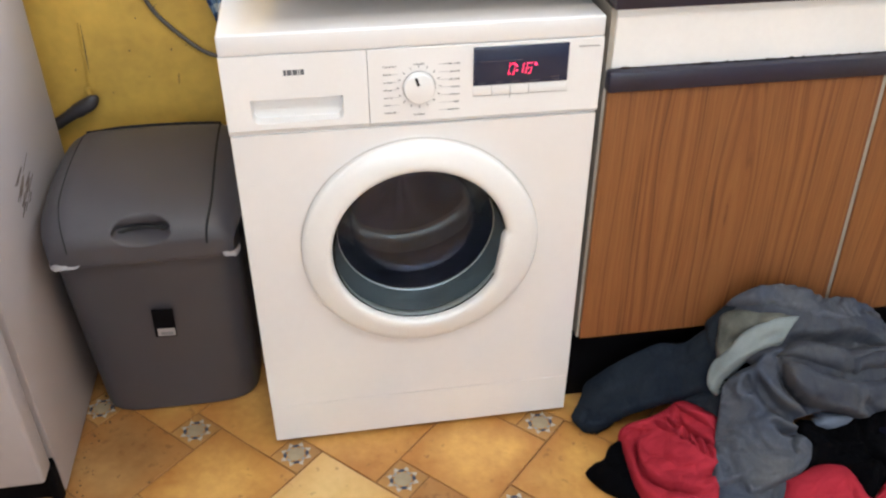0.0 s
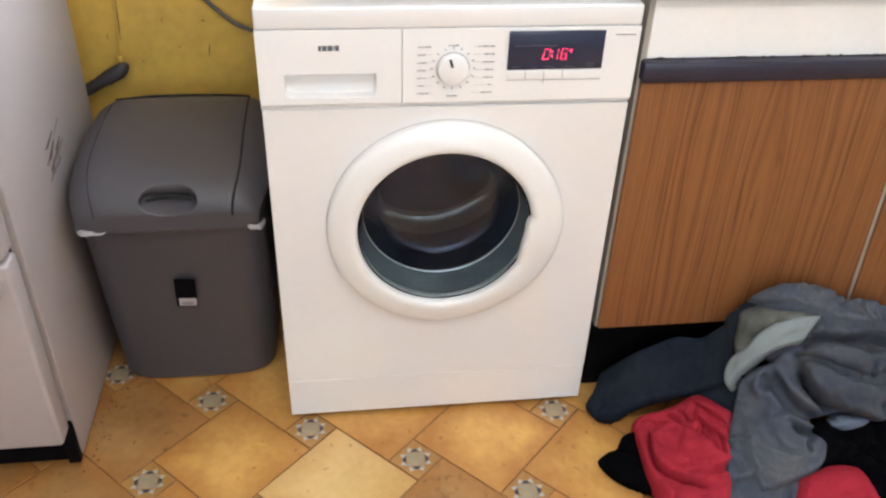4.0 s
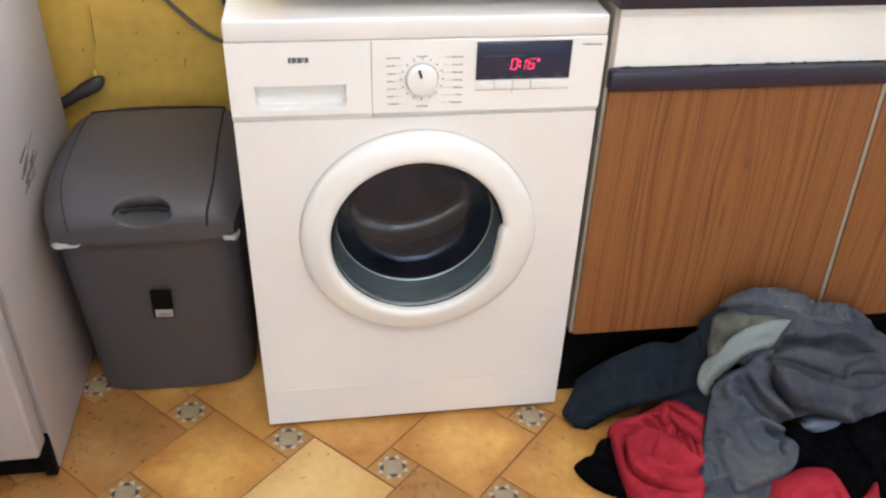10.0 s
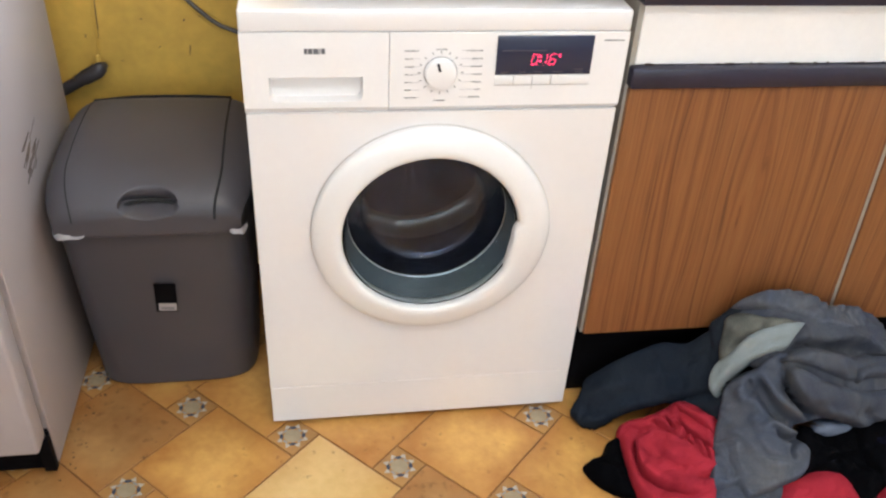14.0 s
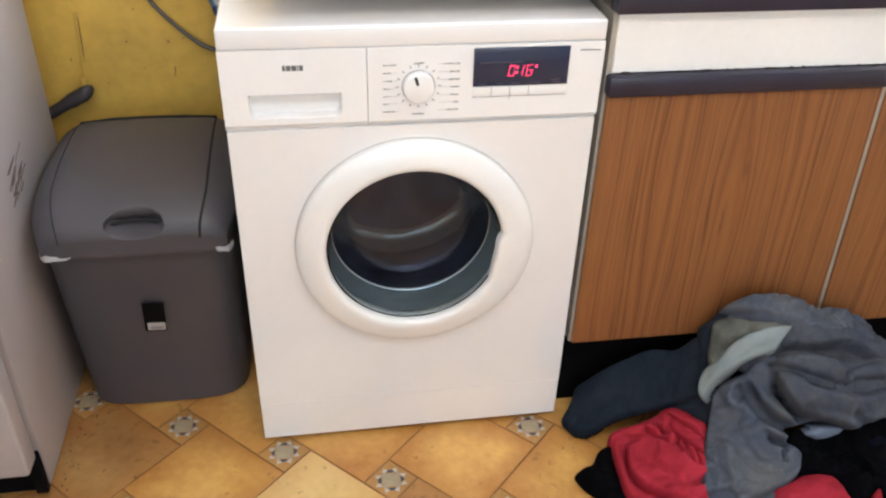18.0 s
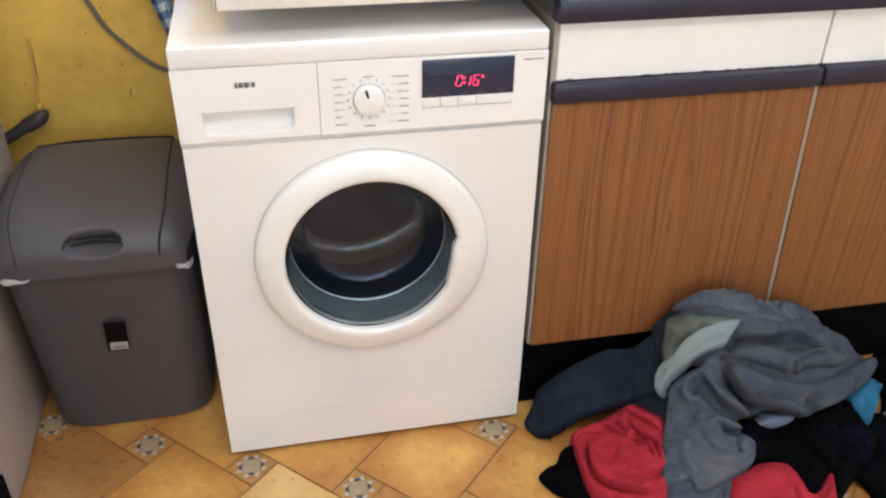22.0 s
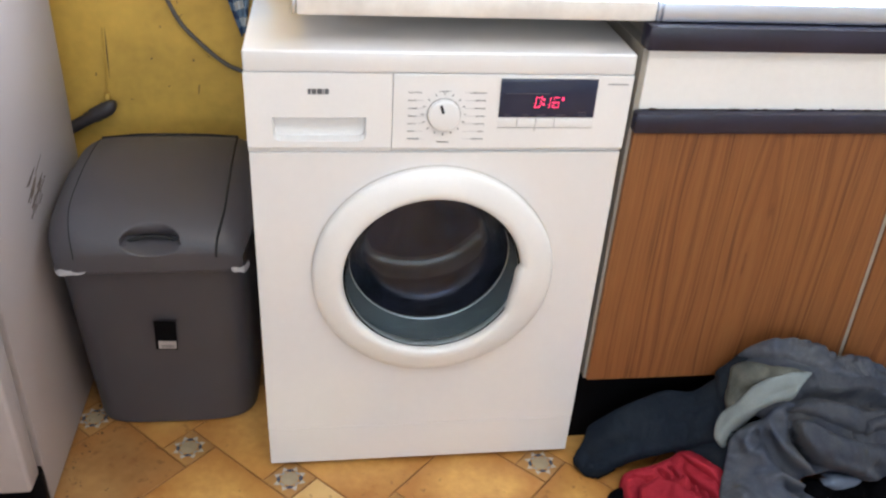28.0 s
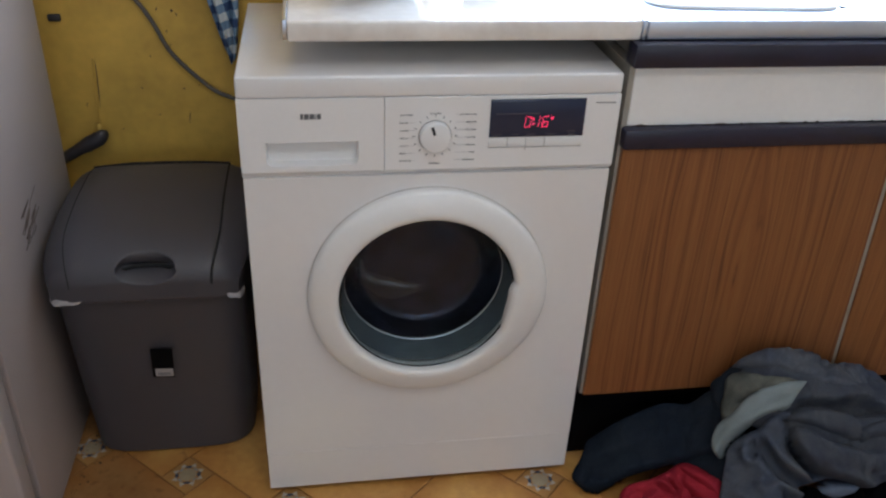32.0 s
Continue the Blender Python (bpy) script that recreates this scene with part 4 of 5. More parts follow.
def gingham():
    m = surf("blue_gingham", (0.6, 0.62, 0.62), 0.9, 0.05, 20, 300, bump=0.3, bscale=900)
    n, lk = m.node_tree.nodes, m.node_tree.links.new
    mp = n.new("ShaderNodeMapping")
    mp.inputs["Rotation"].default_value = (0, radians(14), 0)
    lk(n["Texture Coordinate"].outputs["Object"], mp.inputs[0])
    sep = n.new("ShaderNodeSeparateXYZ")
    lk(mp.outputs[0], sep.inputs[0])
    acc = None
    for axis in (0, 2):
        a, b = n.new("ShaderNodeMath"), n.new("ShaderNodeMath")
        a.operation, b.operation = "PINGPONG", "GREATER_THAN"
        a.inputs[1].default_value, b.inputs[1].default_value = 0.017, 0.0085
        lk(sep.outputs[axis], a.inputs[0]), lk(a.outputs[0], b.inputs[0])
        if acc is None:
            acc = b
        else:
            s = n.new("ShaderNodeMath")
            s.operation = "ADD"
            lk(acc.outputs[0], s.inputs[0]), lk(b.outputs[0], s.inputs[1])
            h = n.new("ShaderNodeMath")
            h.operation = "MULTIPLY"
            h.inputs[1].default_value = 0.5
            lk(s.outputs[0], h.inputs[0])
            ramp = n.new("ShaderNodeValToRGB")
            e = ramp.color_ramp.elements
            e[0].color, e[1].color = (0.62, 0.64, 0.62, 1), (0.025, 0.06, 0.15, 1)
            mid = e.new(0.5)
            mid.color = (0.16, 0.25, 0.36, 1)
            lk(h.outputs[0], ramp.inputs[0]), lk(ramp.outputs[0], n["Principled BSDF"].inputs["Base Color"])
    return m


GINGHAM = gingham()
tea_towel()


def bowl():
    """A dark glazed bowl on the worktop, of which only the foot comes into view."""
    b = thing("bowl", "dark blue glazed bowl standing on the worktop", "bowl", (0.218, 0.222, 0.9285))
    bm = bmesh.new()
    rows = [(0.0, 0.05), (0.004, 0.055), (0.02, 0.066), (0.05, 0.082), (0.075, 0.088), (0.075, 0.084), (0.05, 0.078), (0.015, 0.055)]
    skin(bm, [super_ring(bm, 0, 0, z, r, r, 48, 2) for z, r in rows])
    part("vessel", bm, DARK_GLAZE, b)
    return b


def cup():
    """A pale cup on the worktop beyond the bowl."""
    c = thing("cup", "pale cream ceramic cup standing on the worktop", "cup", (0.420, 0.248, 0.9285))
    bm = bmesh.new()
    rows = [(0.0, 0.026), (0.003, 0.030), (0.02, 0.036), (0.05, 0.040), (0.08, 0.041), (0.08, 0.038), (0.05, 0.037), (0.012, 0.030)]
    skin(bm, [super_ring(bm, 0, 0, z, r, r, 48, 2) for z, r in rows])
    part("vessel", bm, DRAWER_WHITE, c)
    part("cup_handle", tube(spline([(0.038, 0, 0.065), (0.062, 0, 0.058), (0.064, 0, 0.036), (0.038, 0, 0.022)], 6), 0.0045, 10), DRAWER_WHITE, c)
    return c


DARK_GLAZE = surf("dark_blue_glaze", (0.022, 0.022, 0.040), 0.2, 0.2, 12, 90)
bowl()
cup()


# ---- floor tiles ----
TA, TB = 0.2118, 0.0739
E1, E2 = Vector((0.7071, -0.7071)), Vector((0.7071, 0.7071))
TU, TV = TA * E1 + TB * E2, -TB * E1 + TA * E2
ORIGIN = Vector((0.038, -0.028))


def slab_mesh(name, half, mats, h=0.0025, g=0.0016, bev=0.0012):
    me = bpy.data.meshes.new(name)
    a, b = half - g, half - g - bev
    v = [(sx * a, sy * a, z) for z in (-h, -bev * 0.6) for sx, sy in ((-1, -1), (1, -1), (1, 1), (-1, 1))] + [(sx * b, sy * b, 0) for sx, sy in ((-1, -1), (1, -1), (1, 1), (-1, 1))]
    f = [(8, 9, 10, 11)]
    for r in (0, 4):
        for k in range(4):
            j = (k + 1) % 4
            f.append((r + k, r + j, r + 4 + j, r + 4 + k))
    me.from_pydata(v, [], f)
    for m in mats:
        me.materials.append(m)
    return me


def motif_mesh():
    """A patterned insert: pale frame corners and dark lozenges round a stone-coloured octagon."""
    me = slab_mesh("insert_tile", TB / 2, [TILE_EDGE, MOTIF_WHITE, MOTIF_BLUE, MOTIF_MID, MOTIF_LINK])
    bm = bmesh.new()
    bm.from_mesh(me)

    def poly(pts, z, mi):
        f = bm.faces.new([bm.verts.new((x, y, z)) for x, y in pts])
        f.material_index = mi
        if f.normal.z < 0:
            f.normal_flip()

    q = TB / 2 - 0.0075
    ang = math.pi / 4
    # white petals round the outside, in pairs towards each corner
    for k in range(8):
        a = ang * (k + 0.5)
        r0, r1 = q * 0.80, q * 1.12
        poly([(r0 * math.cos(a - 0.30), r0 * math.sin(a - 0.30)), (r1 * math.cos(a), r1 * math.sin(a)), (r0 * math.cos(a + 0.30), r0 * math.sin(a + 0.30))], 0.0004, 1)
    # ring of dark lozenges and pale links round a stone centre
    for k in range(8):
        a, h = ang * k, 0.5 * ang
        r0, r1 = q * 0.60, q * (0.86 if k % 2 else 0.74)
        m = (r0 + r1) / 2
        poly([(m * math.cos(a - h), m * math.sin(a - h)), (r1 * math.cos(a - 0.16), r1 * math.sin(a - 0.16)), (r1 * math.cos(a + 0.16), r1 * math.sin(a + 0.16)), (m * math.cos(a + h), m * math.sin(a + h)), (r0 * math.cos(a), r0 * math.sin(a))], 0.0006 + 0.0001 * (k % 2), 2 if k % 2 else 4)
    poly([(q * 0.60 * math.cos(ang * k), q * 0.60 * math.sin(ang * k)) for k in range(8)], 0.0009, 3)
    bm.to_mesh(me)
    bm.free()
    return me


def lay_tiles():
    big, small = slab_mesh("floor_tile", TA / 2, [TILE]), motif_mesh()
    pale, toned = slab_mesh("floor_tile", TA / 2, [TILE_PALE]), slab_mesh("floor_tile", TA / 2, [TILE_BUFF])
    turn = radians(-45)
    for i in range(-24, 25):
        for j in range(-24, 25):
            c = ORIGIN + i * TU + j * TV
            d = c + (TB / 2 + TA / 2) * E1 + (TB / 2 - TA / 2) * E2
            for p, me, name in ((c, small, "insert_tile"), (d, big, "floor_tile")):
                if not (-1.62 < p.x < 2.42 and -2.92 < p.y < 0.50):
                    continue
                if me is big:
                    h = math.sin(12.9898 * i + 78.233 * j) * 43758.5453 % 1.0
                    # one tile is pale by position; all left of x -0.22 are darker buff
                    me = pale if h < 0.05 or (p - Vector((0.08, -0.126))).length < 0.1 else toned if h > 0.8 or p.x < -0.22 else big
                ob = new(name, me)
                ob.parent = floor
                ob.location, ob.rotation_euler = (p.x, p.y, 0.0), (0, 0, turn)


# ---- laundry heap ----
# height of the heap under the garments: x, y, z
HEAP_BACK = [(0.56, 0.0, 0.0), (0.634, 0.0, 0.062), (0.676, 0.0, 0.108), (0.718, 0.0, 0.136), (0.783, 0.0, 0.164), (0.850, 0.0, 0.192), (0.65, 0.04, 0.09), (0.72, 0.04, 0.14), (0.80, 0.04, 0.17), (0.885, -0.04, 0.240), (0.94, -0.05, 0.292), (0.98, -0.05, 0.300), (1.03, -0.05, 0.285), (1.09, -0.05, 0.255), (1.16, -0.05, 0.236), (1.21, -0.06, 0.192), (1.25, -0.08, 0.165), (1.29, -0.12, 0.110), (1.36, -0.10, 0.03), (1.42, -0.10, 0.012)]
HEAP_MID = [(0.58, -0.10, 0.0), (0.63, -0.10, 0.012), (0.71, -0.10, 0.034), (0.80, -0.10, 0.066), (0.88, -0.13, 0.140), (0.96, -0.15, 0.195), (1.04, -0.16, 0.190), (1.12, -0.15, 0.180), (1.21, -0.15, 0.150), (1.30, -0.19, 0.07), (0.60, -0.2, 0.01), (0.68, -0.2, 0.035), (0.76, -0.2, 0.060), (0.84, -0.2, 0.070), (0.92, -0.23, 0.100), (1.0, -0.22, 0.105), (1.08, -0.22, 0.070), (1.17, -0.22, 0.080), (1.26, -0.24, 0.055), (1.38, -0.2, 0.02)]
HEAP_FRONT = [(0.64, -0.3, 0.012), (0.72, -0.3, 0.040), (0.80, -0.3, 0.050), (0.90, -0.3, 0.052), (1.0, -0.31, 0.055), (1.08, -0.30, 0.055), (1.18, -0.30, 0.045), (1.30, -0.30, 0.020), (0.70, -0.42, 0.015), (0.90, -0.42, 0.02), (1.05, -0.42, 0.025), (1.2, -0.42, 0.012)]
HEAP = np.array(HEAP_BACK + HEAP_MID + HEAP_FRONT)


def rbf(d2):
    return np.sqrt(d2 + 0.0016)


HEAP_W = np.linalg.solve(rbf(((HEAP[:, None, :2] - HEAP[None, :, :2]) ** 2).sum(-1)) + 1e-4 * np.eye(len(HEAP)), HEAP[:, 2])


def heap_height(x, y):
    d2 = (x[..., None] - HEAP[:, 0]) ** 2 + (y[..., None] - HEAP[:, 1]) ** 2
    return np.maximum(rbf(d2) @ HEAP_W, 0.002)


def rounded(pts, steps=6, closed=True):
    """A smooth line through places of a plan, closed or open."""
    p = np.array(pts, float)
    n, out = len(p), []
    u = np.linspace(0, 1, steps, endpoint=False)[:, None]
    for k in range(n if closed else n - 1):
        a, b, c, d = (p[(k + i) % n] for i in (-1, 0, 1, 2)) if closed else (p[min(max(k + i, 0), n - 1)] for i in (-1, 0, 1, 2))
        out.append(0.5 * (2 * b + (c - a) * u + (2 * a - 5 * b + 4 * c - d) * u**2 + (3 * b - a - 3 * c + d) * u**3))
    return np.vstack(out + ([] if closed else [p[-1:]]))


def to_line(x, y, line, closed):
    """Distance, side and share of the way along a line, for many places."""
    a = line
    b = np.roll(line, -1, axis=0) if closed else line[1:]
    a = a if closed else line[:-1]
    ex, ey = (b - a).T
    ll = np.maximum(ex**2 + ey**2, 1e-12)
    px, py = x[:, None] - a[:, 0], y[:, None] - a[:, 1]
    t = np.clip((px * ex + py * ey) / ll, 0, 1)
    dx, dy = px - t * ex, py - t * ey
    d2 = dx**2 + dy**2
    k = d2.argmin(1)
    i = np.arange(len(x))
    run = np.concatenate([[0], np.cumsum(np.sqrt(ll))])
    side = np.sign(ex[k] * py[i, k] - ey[k] * px[i, k])
    return np.sqrt(d2[i, k]), side, (run[k] + t[i, k] * np.sqrt(ll[k])) / run[-1], np.stack([dx[i, k], dy[i, k]], -1)


def inside(x, y, line):
    a, b = line, np.roll(line, -1, axis=0)
    c = np.zeros(len(x), int)
    for (x0, y0), (x1, y1) in zip(a, b):
        hit = (y0 <= y) != (y1 <= y)
        c += hit & (x < x0 + (y - y0) * (x1 - x0) / (y1 - y0 if y1 != y0 else 1e-9))
    return c % 2 == 1


def ripple(x, y, rng, longest, shortest, n=14, lean=None):
    """Soft random waves; lean gives most of them one direction, in degrees."""
    out = np.zeros_like(x)
    for i in range(n):
        lam = math.exp(rng.uniform(math.log(shortest), math.log(longest)))
        a = rng.uniform(0, math.pi) if lean is None else radians(lean) + rng.normal(0, 0.35)
        bend = 0.35 * lam * np.sin((y * math.cos(a) - x * math.sin(a)) * 2.2 / lam + rng.uniform(0, 6.28))
        out += (lam / longest) ** 0.7 * np.sin(2 * math.pi * (x * math.cos(a) + y * math.sin(a) + bend) / lam + rng.uniform(0, 6.28))
    return out / math.sqrt(n)


def crest_shape(r):
    """A crisp crest with nearly straight flanks that run out softly."""
    t = 1.25 - np.sqrt(r * r + 0.02)
    return np.log1p(np.exp(np.minimum(9 * t, 40))) / 9 / 1.11


def creases(x, y, rng, size, lean=None, stretch=2.2):
    """Puckers: 0 along a net of bent crease lines, 1 on the plump cloth between them."""
    a = radians(lean) if lean is not None else rng.uniform(0, math.pi)
    wx, wy = x + 0.30 * size * ripple(x, y, rng, 2.5 * size, size, 6), y + 0.30 * size * ripple(x, y, rng, 2.5 * size, size, 6)
    u, v = (wx * math.cos(a) + wy * math.sin(a)) / size, (wy * math.cos(a) - wx * math.sin(a)) / (size * stretch)
    n = int((np.ptp(u) + 2) * (np.ptp(v) + 2))
    seeds = np.stack([rng.uniform(u.min() - 1, u.max() + 1, n), rng.uniform(v.min() - 1, v.max() + 1, n)], -1)
    d = np.sqrt((u[:, None] - seeds[:, 0]) ** 2 + (v[:, None] - seeds[:, 1]) ** 2)
    d = np.partition(d, 1, axis=1)
    return np.clip((d[:, 1] - d[:, 0]) / 0.55, 0, 1) ** 0.8


def cloth_sheet(outline, folds, lift, edge=0.022, seed=0, crumple=0.0015, cell=0.0027, thick=0.016, lean=None, back=-0.004, ragged=0.0):
    """A length of cloth lying over the heap inside an outline on plan; each fold is height, half-width, steepness of its far side, and the places of its crest."""
    rng = np.random.default_rng(seed)
    rim = rounded(outline)
    lo, hi = rim.min(0) - 2 * cell, rim.max(0) + 2 * cell
    nx, ny = (int(v) + 2 for v in (hi - lo) / cell)
    gx, gy = np.meshgrid(lo[0] + cell * np.arange(nx), lo[1] + cell * np.arange(ny), indexing="ij")
    x, y = gx.ravel(), gy.ravel()
    d, _, _, off = to_line(x, y, rim, True)
    sd = np.where(inside(x, y, rim), d, -d)
    keep = (sd > -0.7 * cell).reshape(nx, ny)
    out = sd < 0
    x, y = np.where(out, x - off[:, 0], x), np.where(out, y - off[:, 1], y)
    sd = np.maximum(sd, 0)
    if ragged:
        sd = np.maximum(sd - ragged * (0.5 + 0.5 * ripple(x, y, rng, 0.02, 0.006, 8)), 0)
    e = np.clip(sd / edge, 0, 1)
    e = np.sqrt(np.maximum(1 - (1 - e) ** 2, 0))
    h = lift * e - 0.008 * (1 - e)
    for height, width, steep, crest in folds:
        dist, side, u, _ = to_line(x, y, rounded(crest, 5, False), False)
        env = np.clip(np.minimum(u / 0.25, (1 - u) / 0.25), 0, 1)
        env = 0.15 + 0.85 * env * env * (3 - 2 * env)
        w = np.where(side > 0, width, width * steep)
        r = dist / w
        h = h + height * env * e * crest_shape(r)
        if height > 0 and steep < 0.2:
            # groove cut below the overlap to stand in for its shadow line
            h = h - 1.1 * height * env * e * np.where(side < 0, np.exp(-(((dist - 0.0045) / 0.0042) ** 2)), 0.0)
    h = np.maximum(h, -0.1 * lift * e - 0.008 * (1 - e))
    wob = ripple(x, y, rng, 0.11, 0.028, 16, lean)
    h = h + e * (crumple * wob + 2.6 * crumple * (creases(x, y, rng, 0.045, lean) - 0.6) + 1.1 * crumple * (creases(x, y, rng, 0.020) - 0.6) + 0.12 * crumple * ripple(x, y, rng, 0.012, 0.006, 8))
    z = heap_height(x, y)
    s = 0.006
    gz = np.stack([heap_height(x - s, y) - heap_height(x + s, y), heap_height(x, y - s) - heap_height(x, y + s)], -1) / (2 * s)
    nrm = np.stack([0.8 * gz[:, 0], 0.8 * gz[:, 1], np.ones_like(x)], -1)
    nrm /= np.linalg.norm(nrm, axis=1, keepdims=True)
    top = np.stack([x, y, z], -1) + nrm * h[:, None]
    low = top - nrm * thick
    for p, least in ((top, 0.0035), (low, 0.001)):
        p[:, 2] = np.maximum(p[:, 2], least)
        p[:, 1] = np.minimum(p[:, 1], np.where(p[:, 2] > 0.193, min(back, -0.004), back))
    idx = np.arange(nx * ny).reshape(nx, ny)
    ok = keep[:-1, :-1] & keep[1:, :-1] & keep[:-1, 1:] & keep[1:, 1:]
    q = np.stack([idx[:-1, :-1], idx[1:, :-1], idx[1:, 1:], idx[:-1, 1:]], -1)[ok]
    seen = {}
    for f in q.tolist():
        for i in range(4):
            seen[(f[i], f[(i + 1) % 4])] = 1
    rims = [k for k in seen if (k[1], k[0]) not in seen]
    used = np.unique(q)
    m = np.full(nx * ny, -1)
    m[used] = np.arange(len(used))
    n = len(used)
    v = np.vstack([top[used], low[used]])
    f = m[q].tolist() + (m[q][:, ::-1] + n).tolist() + [(int(m[b]), int(m[a]), int(m[a]) + n, int(m[b]) + n) for a, b in rims]
    return v, f


def garment(name, label, at, sheets):
    """One garment from its legs, sleeves and bands; each sheet: part name, material, outline, folds, settings, label."""
    g = thing(name, label, "clothing", (*at, 0), group="heap of laundry")
    for pname, material, outline, folds, settings, plabel in sheets:
        v, f = cloth_sheet(outline, folds, **settings)
        me = bpy.data.meshes.new(pname)
        me.from_pydata((v - np.array((*at, 0))).tolist(), [], f)
        me.materials.append(material)
        me.shade_smooth()
        ob = new(pname, me)
        ob.parent = g
        if plabel:
            tagged(ob, plabel)
    return g


def cloth(name, base, rough=0.85, var=0.12, weave=900, tint=None, scale=14):
    m = surf(name, base, rough, var, scale, 420, bump=0.35, bscale=weave, spec=0.03, tint=tint)
    m.node_tree.nodes["Principled BSDF"].inputs["Sheen Weight"].default_value = 0.0
    return m


C_NAVY = cloth("navy_denim", (0.021, 0.026, 0.033), tint=(0.009, 0.013, 0.022), scale=9)
C_GREY = cloth("grey_denim", (0.087, 0.090, 0.097), 0.75, 0.10, tint=(0.038, 0.049, 0.080), scale=11)
# darker copy of the grey denim: shade put into the seat and knee
C_GREY_SHADE = cloth("shaded_grey_denim", (0.074, 0.077, 0.084), 0.78, 0.14, tint=(0.036, 0.043, 0.065), scale=13)


def toned(m, amount=1.7):
    """Lightens the denim's base colour along its raised folds, painting in highlights."""
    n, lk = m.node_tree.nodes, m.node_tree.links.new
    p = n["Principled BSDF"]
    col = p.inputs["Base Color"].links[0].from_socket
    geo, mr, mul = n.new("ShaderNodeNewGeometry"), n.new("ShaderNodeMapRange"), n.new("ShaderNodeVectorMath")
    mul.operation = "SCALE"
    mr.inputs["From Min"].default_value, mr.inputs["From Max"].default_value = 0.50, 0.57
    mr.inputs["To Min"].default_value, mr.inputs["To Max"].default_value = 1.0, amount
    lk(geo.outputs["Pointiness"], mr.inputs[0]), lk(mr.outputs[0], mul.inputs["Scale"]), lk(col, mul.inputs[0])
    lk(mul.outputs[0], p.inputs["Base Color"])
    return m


toned(C_GREY, 1.3)
toned(C_NAVY, 1.25)
C_LINING = cloth("pale_lining", (0.23, 0.265, 0.27))
C_RED = cloth("red_fleece", (0.36, 0.026, 0.042), 0.95, 0.12, 600)
C_BLACK = cloth("black_cotton", (0.0022, 0.0022, 0.003))
C_INDIGO = cloth("dark_indigo_cotton", (0.004, 0.004, 0.010))
C_CYAN = cloth("bright_blue_cotton", (0.03, 0.14, 0.25))
C_PALEBLUE = cloth("pale_blue_cotton", (0.17, 0.21, 0.29))
C_PALEGREY = cloth("pale_grey_cotton", (0.21, 0.21, 0.22))

C_FADED = cloth("faded_green_grey_lining", (0.13, 0.132, 0.112), 0.8, 0.15, tint=(0.05, 0.054, 0.052), scale=22)


# garments of the heap: outlines and crests on plan
NAVY_UNDER = [(0.773, -0.074), (0.841, -0.094), (0.893, -0.127), (0.876, -0.186), (0.827, -0.123), (0.803, -0.092)]
NAVY_UNDER_FOLDS = []
NAVY_LEG = [(0.600, -0.032), (0.621, -0.013), (0.638, 0.008), (0.677, 0.004), (0.719, 0.003), (0.783, 0.002), (0.833, -0.015), (0.864, -0.023), (0.883, -0.058), (0.882, -0.093), (0.870, -0.124), (0.839, -0.100), (0.792, -0.082), (0.750, -0.079), (0.701, -0.077), (0.643, -0.081), (0.617, -0.070), (0.605, -0.051)]
NAVY_LEG_FOLDS = [
    (0.01, 0.027, 0.5, [(0.616, -0.061), (0.643, -0.035), (0.709, -0.037), (0.778, -0.043), (0.865, -0.085)]),
    (-0.0057, 0.0054, 1, [(0.610, -0.068), (0.627, -0.054), (0.638, -0.038)]),
    (0.0075, 0.036, 1, [(0.644, -0.075), (0.722, -0.074), (0.817, -0.084), (0.865, -0.114)]),
    (-0.0076, 0.027, 1, [(0.692, -0.018), (0.782, -0.024), (0.864, -0.063)]),
]
NAVY_SEAT = [(0.860, -0.015), (0.878, -0.014), (0.930, -0.021), (0.962, -0.048), (0.966, -0.079), (0.913, -0.086), (0.882, -0.090), (0.862, -0.077), (0.857, -0.046), (0.863, -0.015)]
NAVY_SEAT_FOLDS = [
    (0.01, 0.018, 1, [(0.874, -0.014), (0.868, -0.033), (0.864, -0.074)]),
]
garment("dark_trousers", "dark navy denim trousers spread along the plinth", (0.78, -0.03), [
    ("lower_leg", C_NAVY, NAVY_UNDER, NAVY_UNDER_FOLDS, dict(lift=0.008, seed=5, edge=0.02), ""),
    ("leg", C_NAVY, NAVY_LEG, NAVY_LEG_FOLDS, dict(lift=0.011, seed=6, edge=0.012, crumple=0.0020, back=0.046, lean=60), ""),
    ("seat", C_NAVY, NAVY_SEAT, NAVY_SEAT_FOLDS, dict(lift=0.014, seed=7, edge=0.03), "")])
SOCK_LEG = [(0.589, -0.171), (0.614, -0.152), (0.632, -0.149), (0.653, -0.119), (0.680, -0.113), (0.688, -0.124), (0.669, -0.212), (0.669, -0.268), (0.659, -0.261), (0.627, -0.237), (0.605, -0.213)]
SOCK_LEG_FOLDS = [
    (0.0075, 0.018, 1, [(0.608, -0.190), (0.637, -0.205), (0.656, -0.248)]),
]
garment("black_sock", "black cotton sock at the edge of the heap", (0.64, -0.2), [
    ("sock_leg", C_BLACK, SOCK_LEG, SOCK_LEG_FOLDS, dict(lift=0.016, seed=8, edge=0.03), "")])
RED_BODY = [(0.679, -0.099), (0.701, -0.088), (0.740, -0.089), (0.777, -0.086), (0.799, -0.083), (0.819, -0.094), (0.835, -0.116), (0.848, -0.144), (0.854, -0.160), (0.826, -0.238), (0.788, -0.325), (0.769, -0.367), (0.661, -0.331), (0.665, -0.282), (0.661, -0.235), (0.666, -0.182), (0.673, -0.129)]
